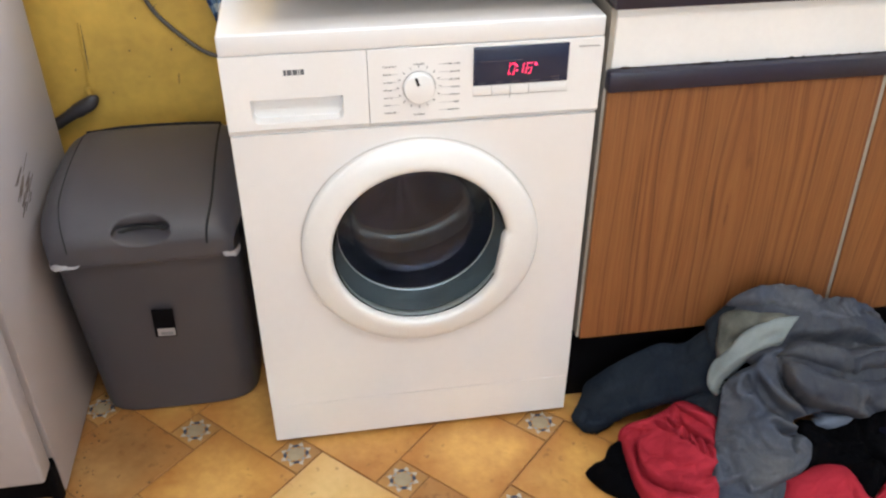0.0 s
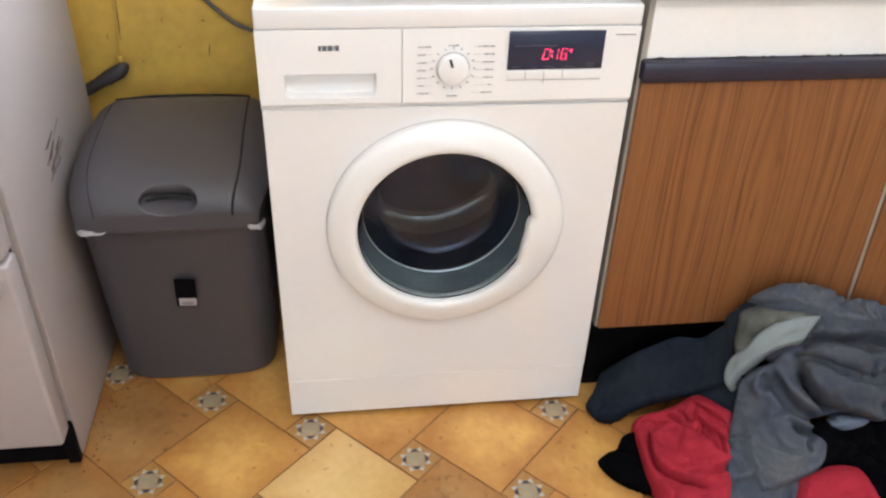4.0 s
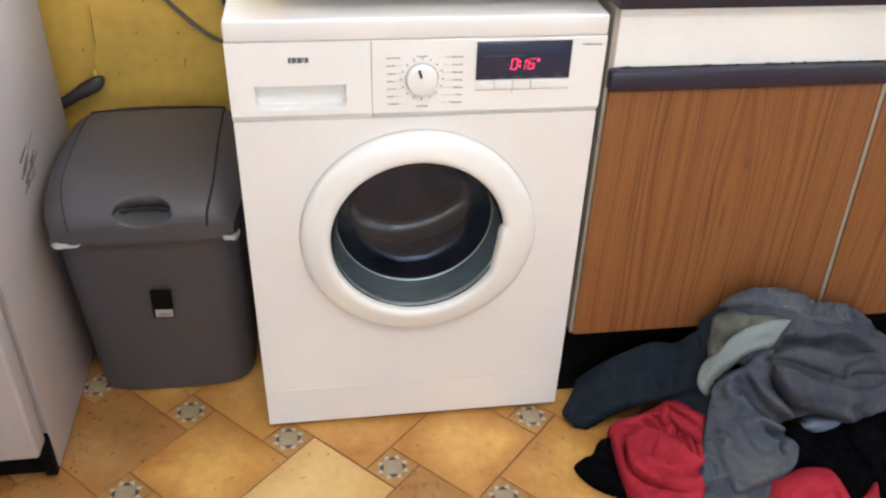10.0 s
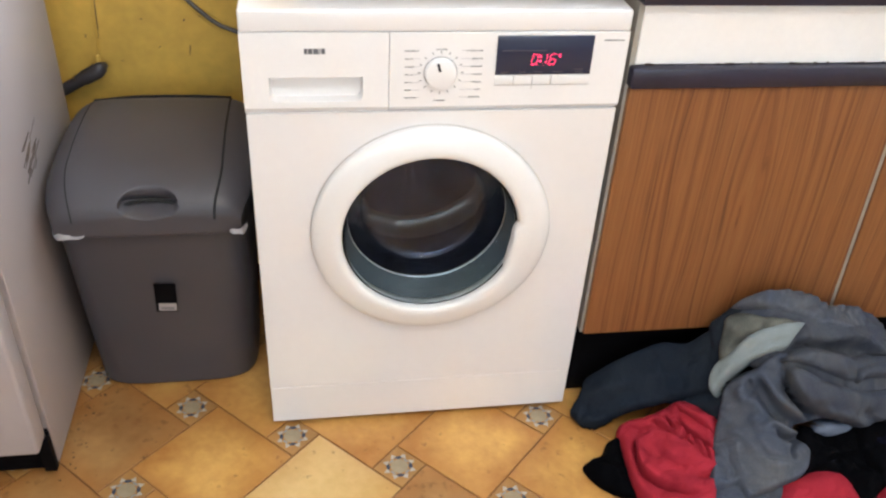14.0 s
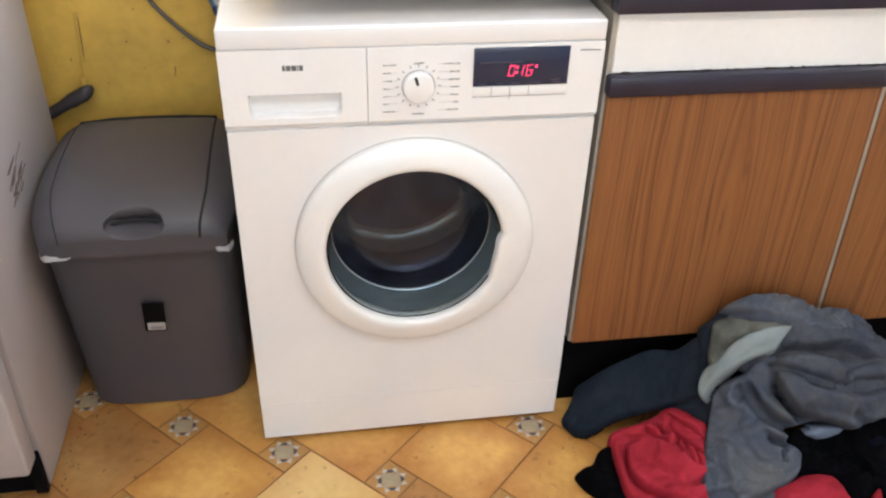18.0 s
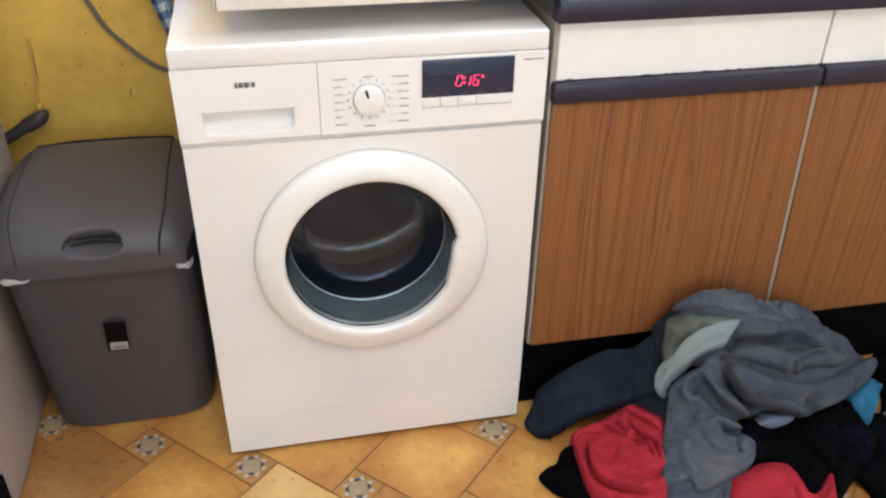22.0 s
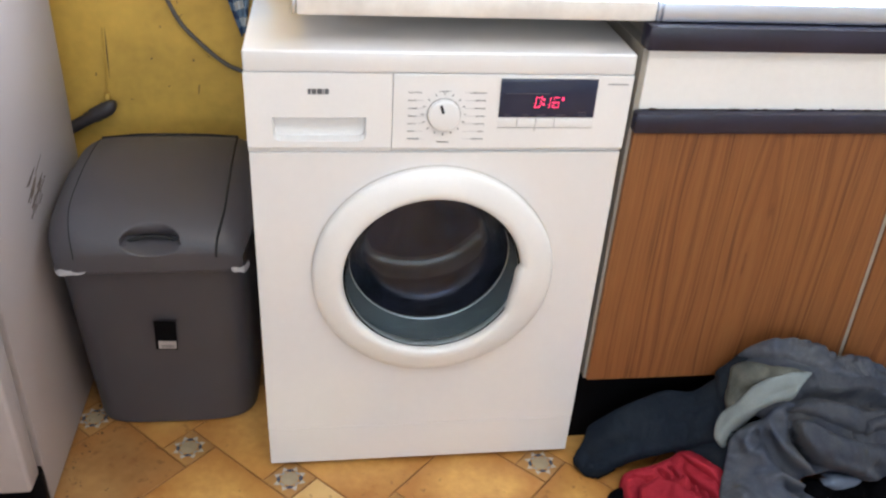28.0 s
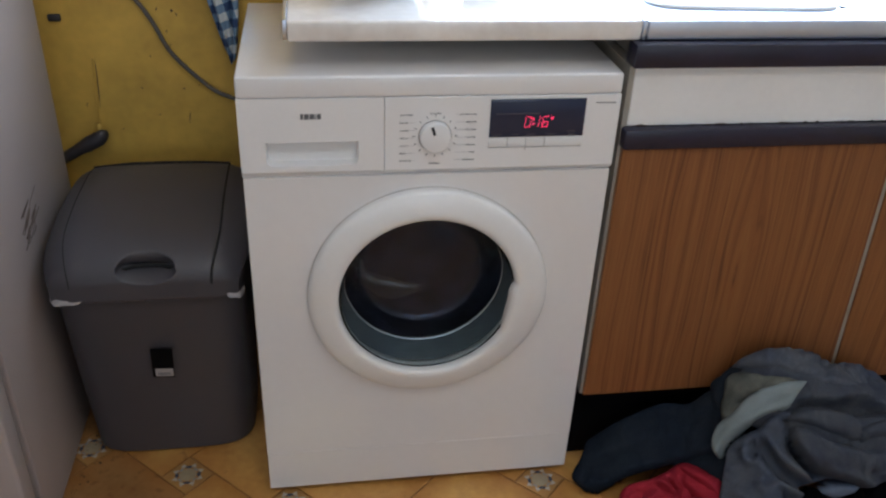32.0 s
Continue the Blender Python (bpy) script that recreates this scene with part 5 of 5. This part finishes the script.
RED_BODY_FOLDS = [
    (-0.0228, 0.0054, 1, [(0.796, -0.120), (0.802, -0.158), (0.818, -0.193), (0.831, -0.211)]),
    (-0.0171, 0.0045, 1.2, [(0.744, -0.095), (0.758, -0.127), (0.762, -0.168)]),
    (0.0088, 0.0063, 1, [(0.758, -0.097), (0.769, -0.127), (0.772, -0.152)]),
    (-0.0171, 0.0036, 1.2, [(0.771, -0.096), (0.779, -0.122), (0.780, -0.144)]),
    (-0.0171, 0.0045, 1, [(0.760, -0.159), (0.771, -0.181), (0.792, -0.170), (0.802, -0.153)]),
    (0.0075, 0.0072, 1, [(0.771, -0.159), (0.784, -0.162), (0.794, -0.153)]),
]
RED_BODY_FOLDS += [
    (-0.0114, 0.0036, 1, [(0.806, -0.163), (0.797, -0.195), (0.796, -0.228)]),
    (-0.0114, 0.0036, 1, [(0.818, -0.178), (0.812, -0.204), (0.806, -0.238)]),
    (-0.0095, 0.0036, 1, [(0.792, -0.164), (0.785, -0.192), (0.785, -0.213)]),
    (0.02, 0.0315, 0.15, [(0.801, -0.235), (0.784, -0.224), (0.762, -0.192), (0.742, -0.159), (0.719, -0.137)]),
    (0.0175, 0.027, 0.12, [(0.716, -0.133), (0.695, -0.184), (0.688, -0.227), (0.702, -0.254), (0.724, -0.275), (0.755, -0.288), (0.779, -0.290)]),
    (0.015, 0.0234, 0.8, [(0.683, -0.114), (0.669, -0.189), (0.673, -0.261), (0.706, -0.305), (0.765, -0.323)]),
]
RED_BODY_FOLDS += [
    (-0.0152, 0.0063, 1.3, [(0.769, -0.260), (0.793, -0.262), (0.821, -0.253)]),
    (-0.0114, 0.0054, 1, [(0.696, -0.100), (0.725, -0.122), (0.750, -0.139)]),
    (-0.0095, 0.0054, 1, [(0.724, -0.203), (0.746, -0.232), (0.777, -0.241)]),
]
RED_SLEEVE = [(0.794, -0.087), (0.807, -0.087), (0.825, -0.102), (0.840, -0.127), (0.854, -0.154), (0.845, -0.181), (0.831, -0.168), (0.818, -0.136), (0.805, -0.107)]
RED_SLEEVE_FOLDS = [
    (0.0075, 0.018, 1, [(0.798, -0.106), (0.817, -0.138), (0.836, -0.176)]),
    (-0.0076, 0.0036, 1, [(0.821, -0.128), (0.820, -0.148), (0.820, -0.165)]),
]
garment("red_jumper", "crumpled red fleece jumper", (0.76, -0.24), [
    ("body", C_RED, RED_BODY, RED_BODY_FOLDS, dict(lift=0.022, seed=11, edge=0.016, crumple=0.0022), ""),
    ("sleeve", C_RED, RED_SLEEVE, RED_SLEEVE_FOLDS, dict(lift=0.04, seed=31, edge=0.018, crumple=0.0018), "")])
RED_LOWER = [(0.924, -0.291), (0.959, -0.283), (1.005, -0.271), (1.048, -0.275), (1.061, -0.304), (1.065, -0.343), (1.094, -0.336), (1.129, -0.306), (1.131, -0.319), (1.106, -0.380), (1.078, -0.428), (0.892, -0.393), (0.905, -0.336)]
RED_LOWER_FOLDS = [
    (0.0125, 0.0315, 1, [(0.950, -0.318), (0.994, -0.314), (1.033, -0.335)]),
    (-0.0171, 0.0054, 1.2, [(1.035, -0.324), (1.033, -0.361), (1.057, -0.382)]),
    (-0.0114, 0.0054, 1, [(1.065, -0.367), (1.088, -0.350), (1.111, -0.331)]),
    (-0.0114, 0.0072, 1, [(0.940, -0.355), (0.983, -0.351), (1.014, -0.370)]),
]
garment("red_fleece", "red fleece garment under the grey jeans", (0.98, -0.34), [
    ("body", C_RED, RED_LOWER, RED_LOWER_FOLDS, dict(lift=0.024, seed=12, edge=0.03, crumple=0.0022), "")])
BLACK_BODY = [(0.966, -0.236), (0.998, -0.209), (1.055, -0.209), (1.106, -0.192), (1.220, -0.179), (1.258, -0.212), (1.275, -0.246), (1.225, -0.294), (1.179, -0.322), (1.110, -0.367), (1.124, -0.312), (1.068, -0.350), (1.058, -0.312), (1.046, -0.279), (1.004, -0.272), (0.960, -0.288), (0.957, -0.262)]
BLACK_BODY_FOLDS = [
    (0.0125, 0.018, 0.5, [(1.001, -0.254), (1.076, -0.234), (1.133, -0.266)]),
    (-0.019, 0.009, 1, [(1.111, -0.222), (1.120, -0.263), (1.123, -0.307)]),
    (0.0125, 0.018, 1, [(1.067, -0.325), (1.099, -0.297), (1.142, -0.300)]),
]
BLACK_TAIL = [(1.434, 0.006), (1.470, 0.020), (1.562, 0.030), (1.637, -0.003), (1.478, -0.211), (1.379, -0.237), (1.352, -0.186), (1.413, -0.093), (1.429, -0.043)]
BLACK_TAIL_FOLDS = [
    (0.015, 0.018, 1, [(1.433, -0.043), (1.460, -0.087), (1.433, -0.184)]),
]
BLACK_SLEEVE = [(1.261, -0.208), (1.323, -0.186), (1.354, -0.228), (1.360, -0.290), (1.323, -0.351), (1.265, -0.386), (1.226, -0.385), (1.210, -0.331), (1.198, -0.306), (1.242, -0.246)]
BLACK_SLEEVE_FOLDS = [
    (0.01, 0.018, 1, [(1.265, -0.245), (1.266, -0.298), (1.275, -0.356)]),
]
garment("black_shirt", "black cotton shirt in a loose heap", (1.1, -0.27), [
    ("body", C_BLACK, BLACK_BODY, BLACK_BODY_FOLDS, dict(lift=0.022, seed=13, edge=0.03, crumple=0.004), ""),
    ("tail", C_BLACK, BLACK_TAIL, BLACK_TAIL_FOLDS, dict(lift=0.03, seed=19, edge=0.03, crumple=0.004), ""),
    ("sleeve", C_BLACK, BLACK_SLEEVE, BLACK_SLEEVE_FOLDS, dict(lift=0.014, seed=14, edge=0.03, crumple=0.004), "")])
INDIGO_BODY = [(1.142, -0.213), (1.177, -0.209), (1.238, -0.217), (1.266, -0.248), (1.231, -0.290), (1.190, -0.304), (1.165, -0.281), (1.146, -0.249)]
INDIGO_BODY_FOLDS = [
    (-0.0152, 0.0072, 1, [(1.154, -0.235), (1.180, -0.258), (1.197, -0.295)]),
    (0.01, 0.0135, 1, [(1.178, -0.233), (1.214, -0.254), (1.218, -0.288)]),
]
garment("indigo_shirt", "dark indigo cotton shirt", (1.2, -0.25), [
    ("body", C_INDIGO, INDIGO_BODY, INDIGO_BODY_FOLDS, dict(lift=0.028, seed=15, edge=0.025, crumple=0.003), "")])
CYAN_BODY = [(1.267, -0.148), (1.357, -0.069), (1.391, -0.071), (1.411, -0.083), (1.364, -0.118), (1.284, -0.199), (1.260, -0.223), (1.241, -0.210), (1.226, -0.196), (1.235, -0.174)]
CYAN_BODY_FOLDS = [
    (-0.0133, 0.0054, 1, [(1.262, -0.170), (1.255, -0.193), (1.240, -0.216)]),
    (0.0075, 0.009, 1, [(1.290, -0.166), (1.263, -0.203)]),
]
garment("blue_top", "bright blue cotton top half buried", (1.28, -0.19), [
    ("body", C_CYAN, CYAN_BODY, CYAN_BODY_FOLDS, dict(lift=0.03, seed=16, edge=0.015), "")])
PALE_SOCK = [(1.341, -0.174), (1.385, -0.145), (1.393, -0.170), (1.396, -0.205), (1.387, -0.234), (1.361, -0.238), (1.334, -0.223), (1.320, -0.208)]
PALE_SOCK_FOLDS = [
    (-0.0076, 0.0045, 1, [(1.321, -0.205), (1.340, -0.219), (1.358, -0.239)]),
]
garment("white_sock", "pale grey cotton sock at the far edge of the heap", (1.33, -0.24), [
    ("sock_leg", C_PALEGREY, PALE_SOCK, PALE_SOCK_FOLDS, dict(lift=0.024, seed=17, edge=0.015), "")])
PALE_CORNER = [(1.013, -0.211), (1.036, -0.198), (1.100, -0.191), (1.096, -0.200), (1.071, -0.208), (1.041, -0.215), (1.021, -0.215)]
PALE_CORNER_FOLDS = [
    (-0.0057, 0.0054, 1, [(1.023, -0.218), (1.050, -0.209), (1.085, -0.202)]),
]
garment("pale_blue_cloth", "pale blue cotton cloth poking out of the heap", (1.04, -0.21), [
    ("corner", C_PALEBLUE, PALE_CORNER, PALE_CORNER_FOLDS, dict(lift=0.024, seed=18, edge=0.005, crumple=0.0008, thick=0.007), "")])
JEANS_HEM = [(0.801, -0.249), (0.854, -0.264), (0.895, -0.281), (0.941, -0.285), (0.949, -0.304), (0.940, -0.340), (0.913, -0.400), (0.750, -0.372)]
JEANS_HEM_FOLDS = [
    (-0.0171, 0.0072, 1, [(0.906, -0.302), (0.892, -0.327), (0.879, -0.371)]),
    (0.0075, 0.0135, 1, [(0.934, -0.301), (0.927, -0.341), (0.910, -0.377)]),
    (0.0075, 0.018, 1, [(0.809, -0.287), (0.799, -0.326), (0.776, -0.368)]),
]
JEANS_SEAT = [(0.893, -0.026), (0.916, -0.030), (0.952, -0.038), (0.990, -0.036), (1.032, -0.032), (1.081, -0.037), (1.117, -0.032), (1.159, -0.033), (1.209, -0.015), (1.220, -0.037), (1.295, -0.007), (1.340, 0.000), (1.354, -0.020), (1.373, -0.038), (1.295, -0.127), (1.241, -0.172), (1.135, -0.198), (1.041, -0.188), (0.983, -0.174), (0.938, -0.140), (0.907, -0.113), (0.888, -0.087), (0.869, -0.094), (0.859, -0.117), (0.868, -0.129), (0.877, -0.100), (0.886, -0.057)]
JEANS_SEAT_FOLDS = [
    (0.0125, 0.0198, 0.12, [(0.987, -0.113), (1.046, -0.116), (1.109, -0.104), (1.157, -0.110), (1.222, -0.133)]),
    (-0.0456, 0.009, 1.2, [(0.958, -0.123), (1.005, -0.125), (1.058, -0.129), (1.102, -0.120), (1.154, -0.115)]),
    (0.01, 0.0216, 1, [(1.141, -0.072), (1.177, -0.088), (1.232, -0.092), (1.268, -0.115)]),
    (-0.0114, 0.0036, 1, [(1.007, -0.119), (1.035, -0.124), (1.096, -0.113)]),
]
JEANS_ROLL = [(0.895, -0.025), (0.915, -0.031), (0.951, -0.039), (0.989, -0.037), (1.031, -0.034), (1.080, -0.039), (1.116, -0.033), (1.155, -0.039), (1.204, -0.027), (1.209, -0.056), (1.126, -0.091), (1.048, -0.100), (1.003, -0.095), (0.978, -0.083), (0.941, -0.067), (0.909, -0.047)]
JEANS_ROLL_FOLDS = [
    (0.0075, 0.0198, 0.5, [(0.906, -0.048), (0.944, -0.067), (0.996, -0.082), (1.046, -0.094), (1.120, -0.094)]),
    (-0.0114, 0.0036, 1, [(1.098, -0.057), (1.111, -0.079), (1.138, -0.092)]),
    (-0.0095, 0.0036, 1, [(1.124, -0.063), (1.135, -0.080), (1.161, -0.089)]),
    (-0.0076, 0.0054, 1, [(0.941, -0.058), (0.969, -0.076), (1.015, -0.091)]),
]
JEANS_BAND = [(0.887, -0.041), (0.903, -0.043), (0.940, -0.069), (0.977, -0.083), (0.996, -0.093), (0.958, -0.104), (0.920, -0.103), (0.895, -0.108), (0.874, -0.095), (0.869, -0.075), (0.872, -0.062), (0.880, -0.051)]
JEANS_BAND_FOLDS = [
    (-0.0114, 0.0054, 1, [(0.886, -0.078), (0.908, -0.084), (0.943, -0.094)]),
    (0.0075, 0.0108, 1, [(0.884, -0.062), (0.911, -0.074), (0.956, -0.094)]),
]
JEANS_LINING = [(0.996, -0.094), (0.968, -0.087), (0.936, -0.082), (0.909, -0.080), (0.891, -0.084), (0.871, -0.082), (0.860, -0.089), (0.855, -0.103), (0.859, -0.121), (0.866, -0.124), (0.874, -0.116), (0.889, -0.113), (0.913, -0.113), (0.943, -0.117), (0.963, -0.121), (0.977, -0.110)]
JEANS_LINING_FOLDS = [
    (-0.0057, 0.0045, 1, [(0.970, -0.109), (0.939, -0.105), (0.909, -0.105)]),
    (0.0063, 0.0108, 1, [(0.904, -0.100), (0.874, -0.106), (0.856, -0.119)]),
    (-0.0057, 0.0045, 1, [(0.975, -0.116), (0.948, -0.120), (0.924, -0.118)]),
]
JEANS_LEG = [(0.920, -0.122), (0.940, -0.116), (0.967, -0.122), (1.003, -0.146), (1.043, -0.172), (1.049, -0.191), (1.011, -0.202), (0.976, -0.210), (0.981, -0.227), (0.993, -0.242), (0.984, -0.267), (0.962, -0.286), (0.923, -0.297), (0.888, -0.304), (0.851, -0.309), (0.844, -0.285), (0.811, -0.288), (0.790, -0.286), (0.802, -0.250), (0.833, -0.191), (0.853, -0.159), (0.865, -0.135), (0.871, -0.118), (0.889, -0.114)]
JEANS_LEG_FOLDS = [
    (-0.057, 0.0081, 1.2, [(0.916, -0.131), (0.923, -0.152), (0.937, -0.181), (0.960, -0.202), (0.993, -0.210)]),
    (0.0125, 0.009, 0.8, [(0.931, -0.135), (0.941, -0.165), (0.963, -0.192), (0.993, -0.203)]),
    (-0.038, 0.0063, 1.2, [(0.954, -0.143), (0.967, -0.168), (0.994, -0.191), (1.020, -0.198)]),
    (-0.0228, 0.0054, 1.2, [(0.907, -0.128), (0.910, -0.143), (0.914, -0.157)]),
    (0.01, 0.0081, 1, [(0.899, -0.130), (0.897, -0.147), (0.906, -0.159)]),
    (0.01, 0.027, 0.5, [(0.861, -0.146), (0.890, -0.152), (0.927, -0.171), (0.969, -0.192), (0.984, -0.200)]),
]
JEANS_LEG_FOLDS += [
    (-0.0304, 0.0054, 1.3, [(0.932, -0.209), (0.943, -0.222), (0.964, -0.226), (0.984, -0.221)]),
    (-0.019, 0.0045, 1, [(0.965, -0.233), (0.953, -0.241), (0.953, -0.251), (0.960, -0.256)]),
    (0.0088, 0.0108, 0.5, [(0.912, -0.205), (0.935, -0.203), (0.959, -0.213), (0.972, -0.219)]),
    (0.0125, 0.0495, 1, [(0.863, -0.179), (0.885, -0.226), (0.910, -0.264), (0.946, -0.279)]),
    (-0.0076, 0.0045, 1, [(0.842, -0.274), (0.844, -0.295), (0.847, -0.313)]),
    (-0.0076, 0.0054, 1, [(0.899, -0.221), (0.909, -0.248), (0.946, -0.260)]),
]
JEANS_KNEE = [(0.956, -0.127), (0.986, -0.121), (1.030, -0.125), (1.068, -0.129), (1.110, -0.127), (1.186, -0.111), (1.239, -0.110), (1.355, -0.033), (1.363, -0.055), (1.235, -0.172), (1.175, -0.188), (1.119, -0.196), (1.074, -0.192), (1.023, -0.193), (0.993, -0.187), (0.975, -0.174), (0.963, -0.155), (0.955, -0.139)]
JEANS_KNEE_FOLDS = [
    (0.01, 0.018, 1, [(1.184, -0.163), (1.208, -0.166), (1.254, -0.146)]),
]
JEANS_ARCH = [(0.950, -0.131), (0.964, -0.126), (0.986, -0.123), (1.028, -0.128), (1.064, -0.132), (1.078, -0.140), (1.082, -0.151), (1.076, -0.159), (1.028, -0.158), (0.987, -0.145), (0.967, -0.137)]
JEANS_ARCH_FOLDS = [
    (-0.0076, 0.0045, 1, [(0.974, -0.144), (1.007, -0.150), (1.050, -0.159)]),
    (0.005, 0.0108, 0.5, [(0.961, -0.144), (1.006, -0.157), (1.062, -0.164)]),
]
JEANS_TUCK = [(1.081, -0.148), (1.095, -0.139), (1.132, -0.130), (1.179, -0.123), (1.219, -0.123), (1.235, -0.128), (1.194, -0.148), (1.132, -0.157), (1.086, -0.159)]
JEANS_TUCK_FOLDS = [
    (-0.0228, 0.0054, 1.2, [(1.081, -0.157), (1.116, -0.153), (1.157, -0.151), (1.194, -0.154)]),
    (0.0063, 0.0108, 0.6, [(1.086, -0.163), (1.130, -0.159), (1.184, -0.157)]),
]
JEANS_FLAP = [(0.962, -0.140), (0.985, -0.144), (1.021, -0.159), (1.083, -0.160), (1.144, -0.159), (1.207, -0.146), (1.270, -0.114), (1.350, -0.056), (1.289, -0.129), (1.228, -0.176), (1.172, -0.191), (1.117, -0.199), (1.071, -0.195), (1.021, -0.196), (0.989, -0.189), (0.973, -0.177), (0.962, -0.159)]
JEANS_FLAP_FOLDS = [
    (-0.0133, 0.0045, 1.4, [(1.087, -0.177), (1.117, -0.187), (1.147, -0.201)]),
    (-0.0095, 0.0063, 1, [(0.973, -0.174), (1.019, -0.195), (1.085, -0.200)]),
    (0.0112, 0.0162, 0.1, [(1.154, -0.202), (1.182, -0.185), (1.219, -0.162)]),
    (0.0063, 0.0315, 1, [(0.980, -0.171), (1.037, -0.186), (1.124, -0.186)]),
    (-0.0057, 0.0054, 1, [(1.014, -0.182), (1.078, -0.182), (1.148, -0.180)]),
]
garment("grey_jeans", "faded grey denim jeans heaped with pale pocket lining showing", (1.02, -0.14), [
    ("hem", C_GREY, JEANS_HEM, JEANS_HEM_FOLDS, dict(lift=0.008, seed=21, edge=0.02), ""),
    ("seat", C_GREY_SHADE, JEANS_SEAT, JEANS_SEAT_FOLDS, dict(lift=0.022, seed=22, edge=0.03, crumple=0.0036, lean=100), ""),
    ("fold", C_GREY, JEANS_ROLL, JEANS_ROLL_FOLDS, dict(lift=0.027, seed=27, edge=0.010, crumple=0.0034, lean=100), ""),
    ("waistband", C_FADED, JEANS_BAND, JEANS_BAND_FOLDS, dict(lift=0.034, seed=23, edge=0.012, crumple=0.0032), "faded green-grey waistband lining"),
    ("pocket_lining", C_LINING, JEANS_LINING, JEANS_LINING_FOLDS, dict(lift=0.043, seed=24, edge=0.006, crumple=0.0010, thick=0.007), "pale grey-white pocket lining"),
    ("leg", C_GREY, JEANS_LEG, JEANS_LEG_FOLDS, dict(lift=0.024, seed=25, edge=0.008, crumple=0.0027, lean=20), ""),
    ("knee", C_GREY_SHADE, JEANS_KNEE, JEANS_KNEE_FOLDS, dict(lift=0.034, seed=26, edge=0.012, crumple=0.0020, lean=110), ""),
    ("fold", C_GREY_SHADE, JEANS_ARCH, JEANS_ARCH_FOLDS, dict(lift=0.049, seed=28, edge=0.008, crumple=0.0026, lean=110), ""),
    ("fold", C_GREY_SHADE, JEANS_TUCK, JEANS_TUCK_FOLDS, dict(lift=0.05, seed=29, edge=0.008, crumple=0.0024, lean=110), ""),
    ("fold", C_GREY_SHADE, JEANS_FLAP, JEANS_FLAP_FOLDS, dict(lift=0.056, seed=30, edge=0.007, crumple=0.0024, lean=110), "")])
lay_tiles()


def floor_grime():
    """Dark crumbs of dirt swept against the fridge's foot and along nearby joints."""
    rng = random.Random(12)
    g = thing("dirt_crumbs", "dark brown dirt crumbs along the foot of the fridge", "dirt", (-0.36, 0.12, 0))
    for k in range(46):
        y = rng.uniform(-0.10, 0.30)
        x = -0.024 + abs(rng.gauss(0, 0.018)) if k < 34 else rng.uniform(0.0, 0.12)
        r = rng.uniform(0.0008, 0.0028)
        bm = bmesh.new()
        n = 7
        lo = [bm.verts.new((r * (1 + 0.4 * rng.uniform(-1, 1)) * math.cos(6.283 * i / n), r * (1 + 0.4 * rng.uniform(-1, 1)) * math.sin(6.283 * i / n), 0)) for i in range(n)]
        hi = [bm.verts.new((v.co.x * 0.6, v.co.y * 0.6, r * 0.5)) for v in lo]
        skin(bm, [lo, hi])
        part("crumb", bm, STAIN_AND_SHADE, g).location = (x, y - 0.12, 0.0006)


floor_grime()


def motions():
    """The drum's turns: three and a half a second, drifting near the end."""
    turns = [(0, 0), (24, 84), (27, 94.75), (28, 97.95), (29, 101.5), (30, 104.5), (31, 107.9), (32, 111.7)]
    rows = []
    for k in range(641):
        t = k / 20
        a, b = next((a, b) for a, b in zip(turns, turns[1:]) if t <= b[0])
        c = a[1] + (b[1] - a[1]) * (t - a[0]) / (b[0] - a[0])
        rows.append((t, pose(DC[0], 0, DC[1], 0, -360.0 * (c % 1.0), 0)))
    walk(DRUM, rows)


motions()
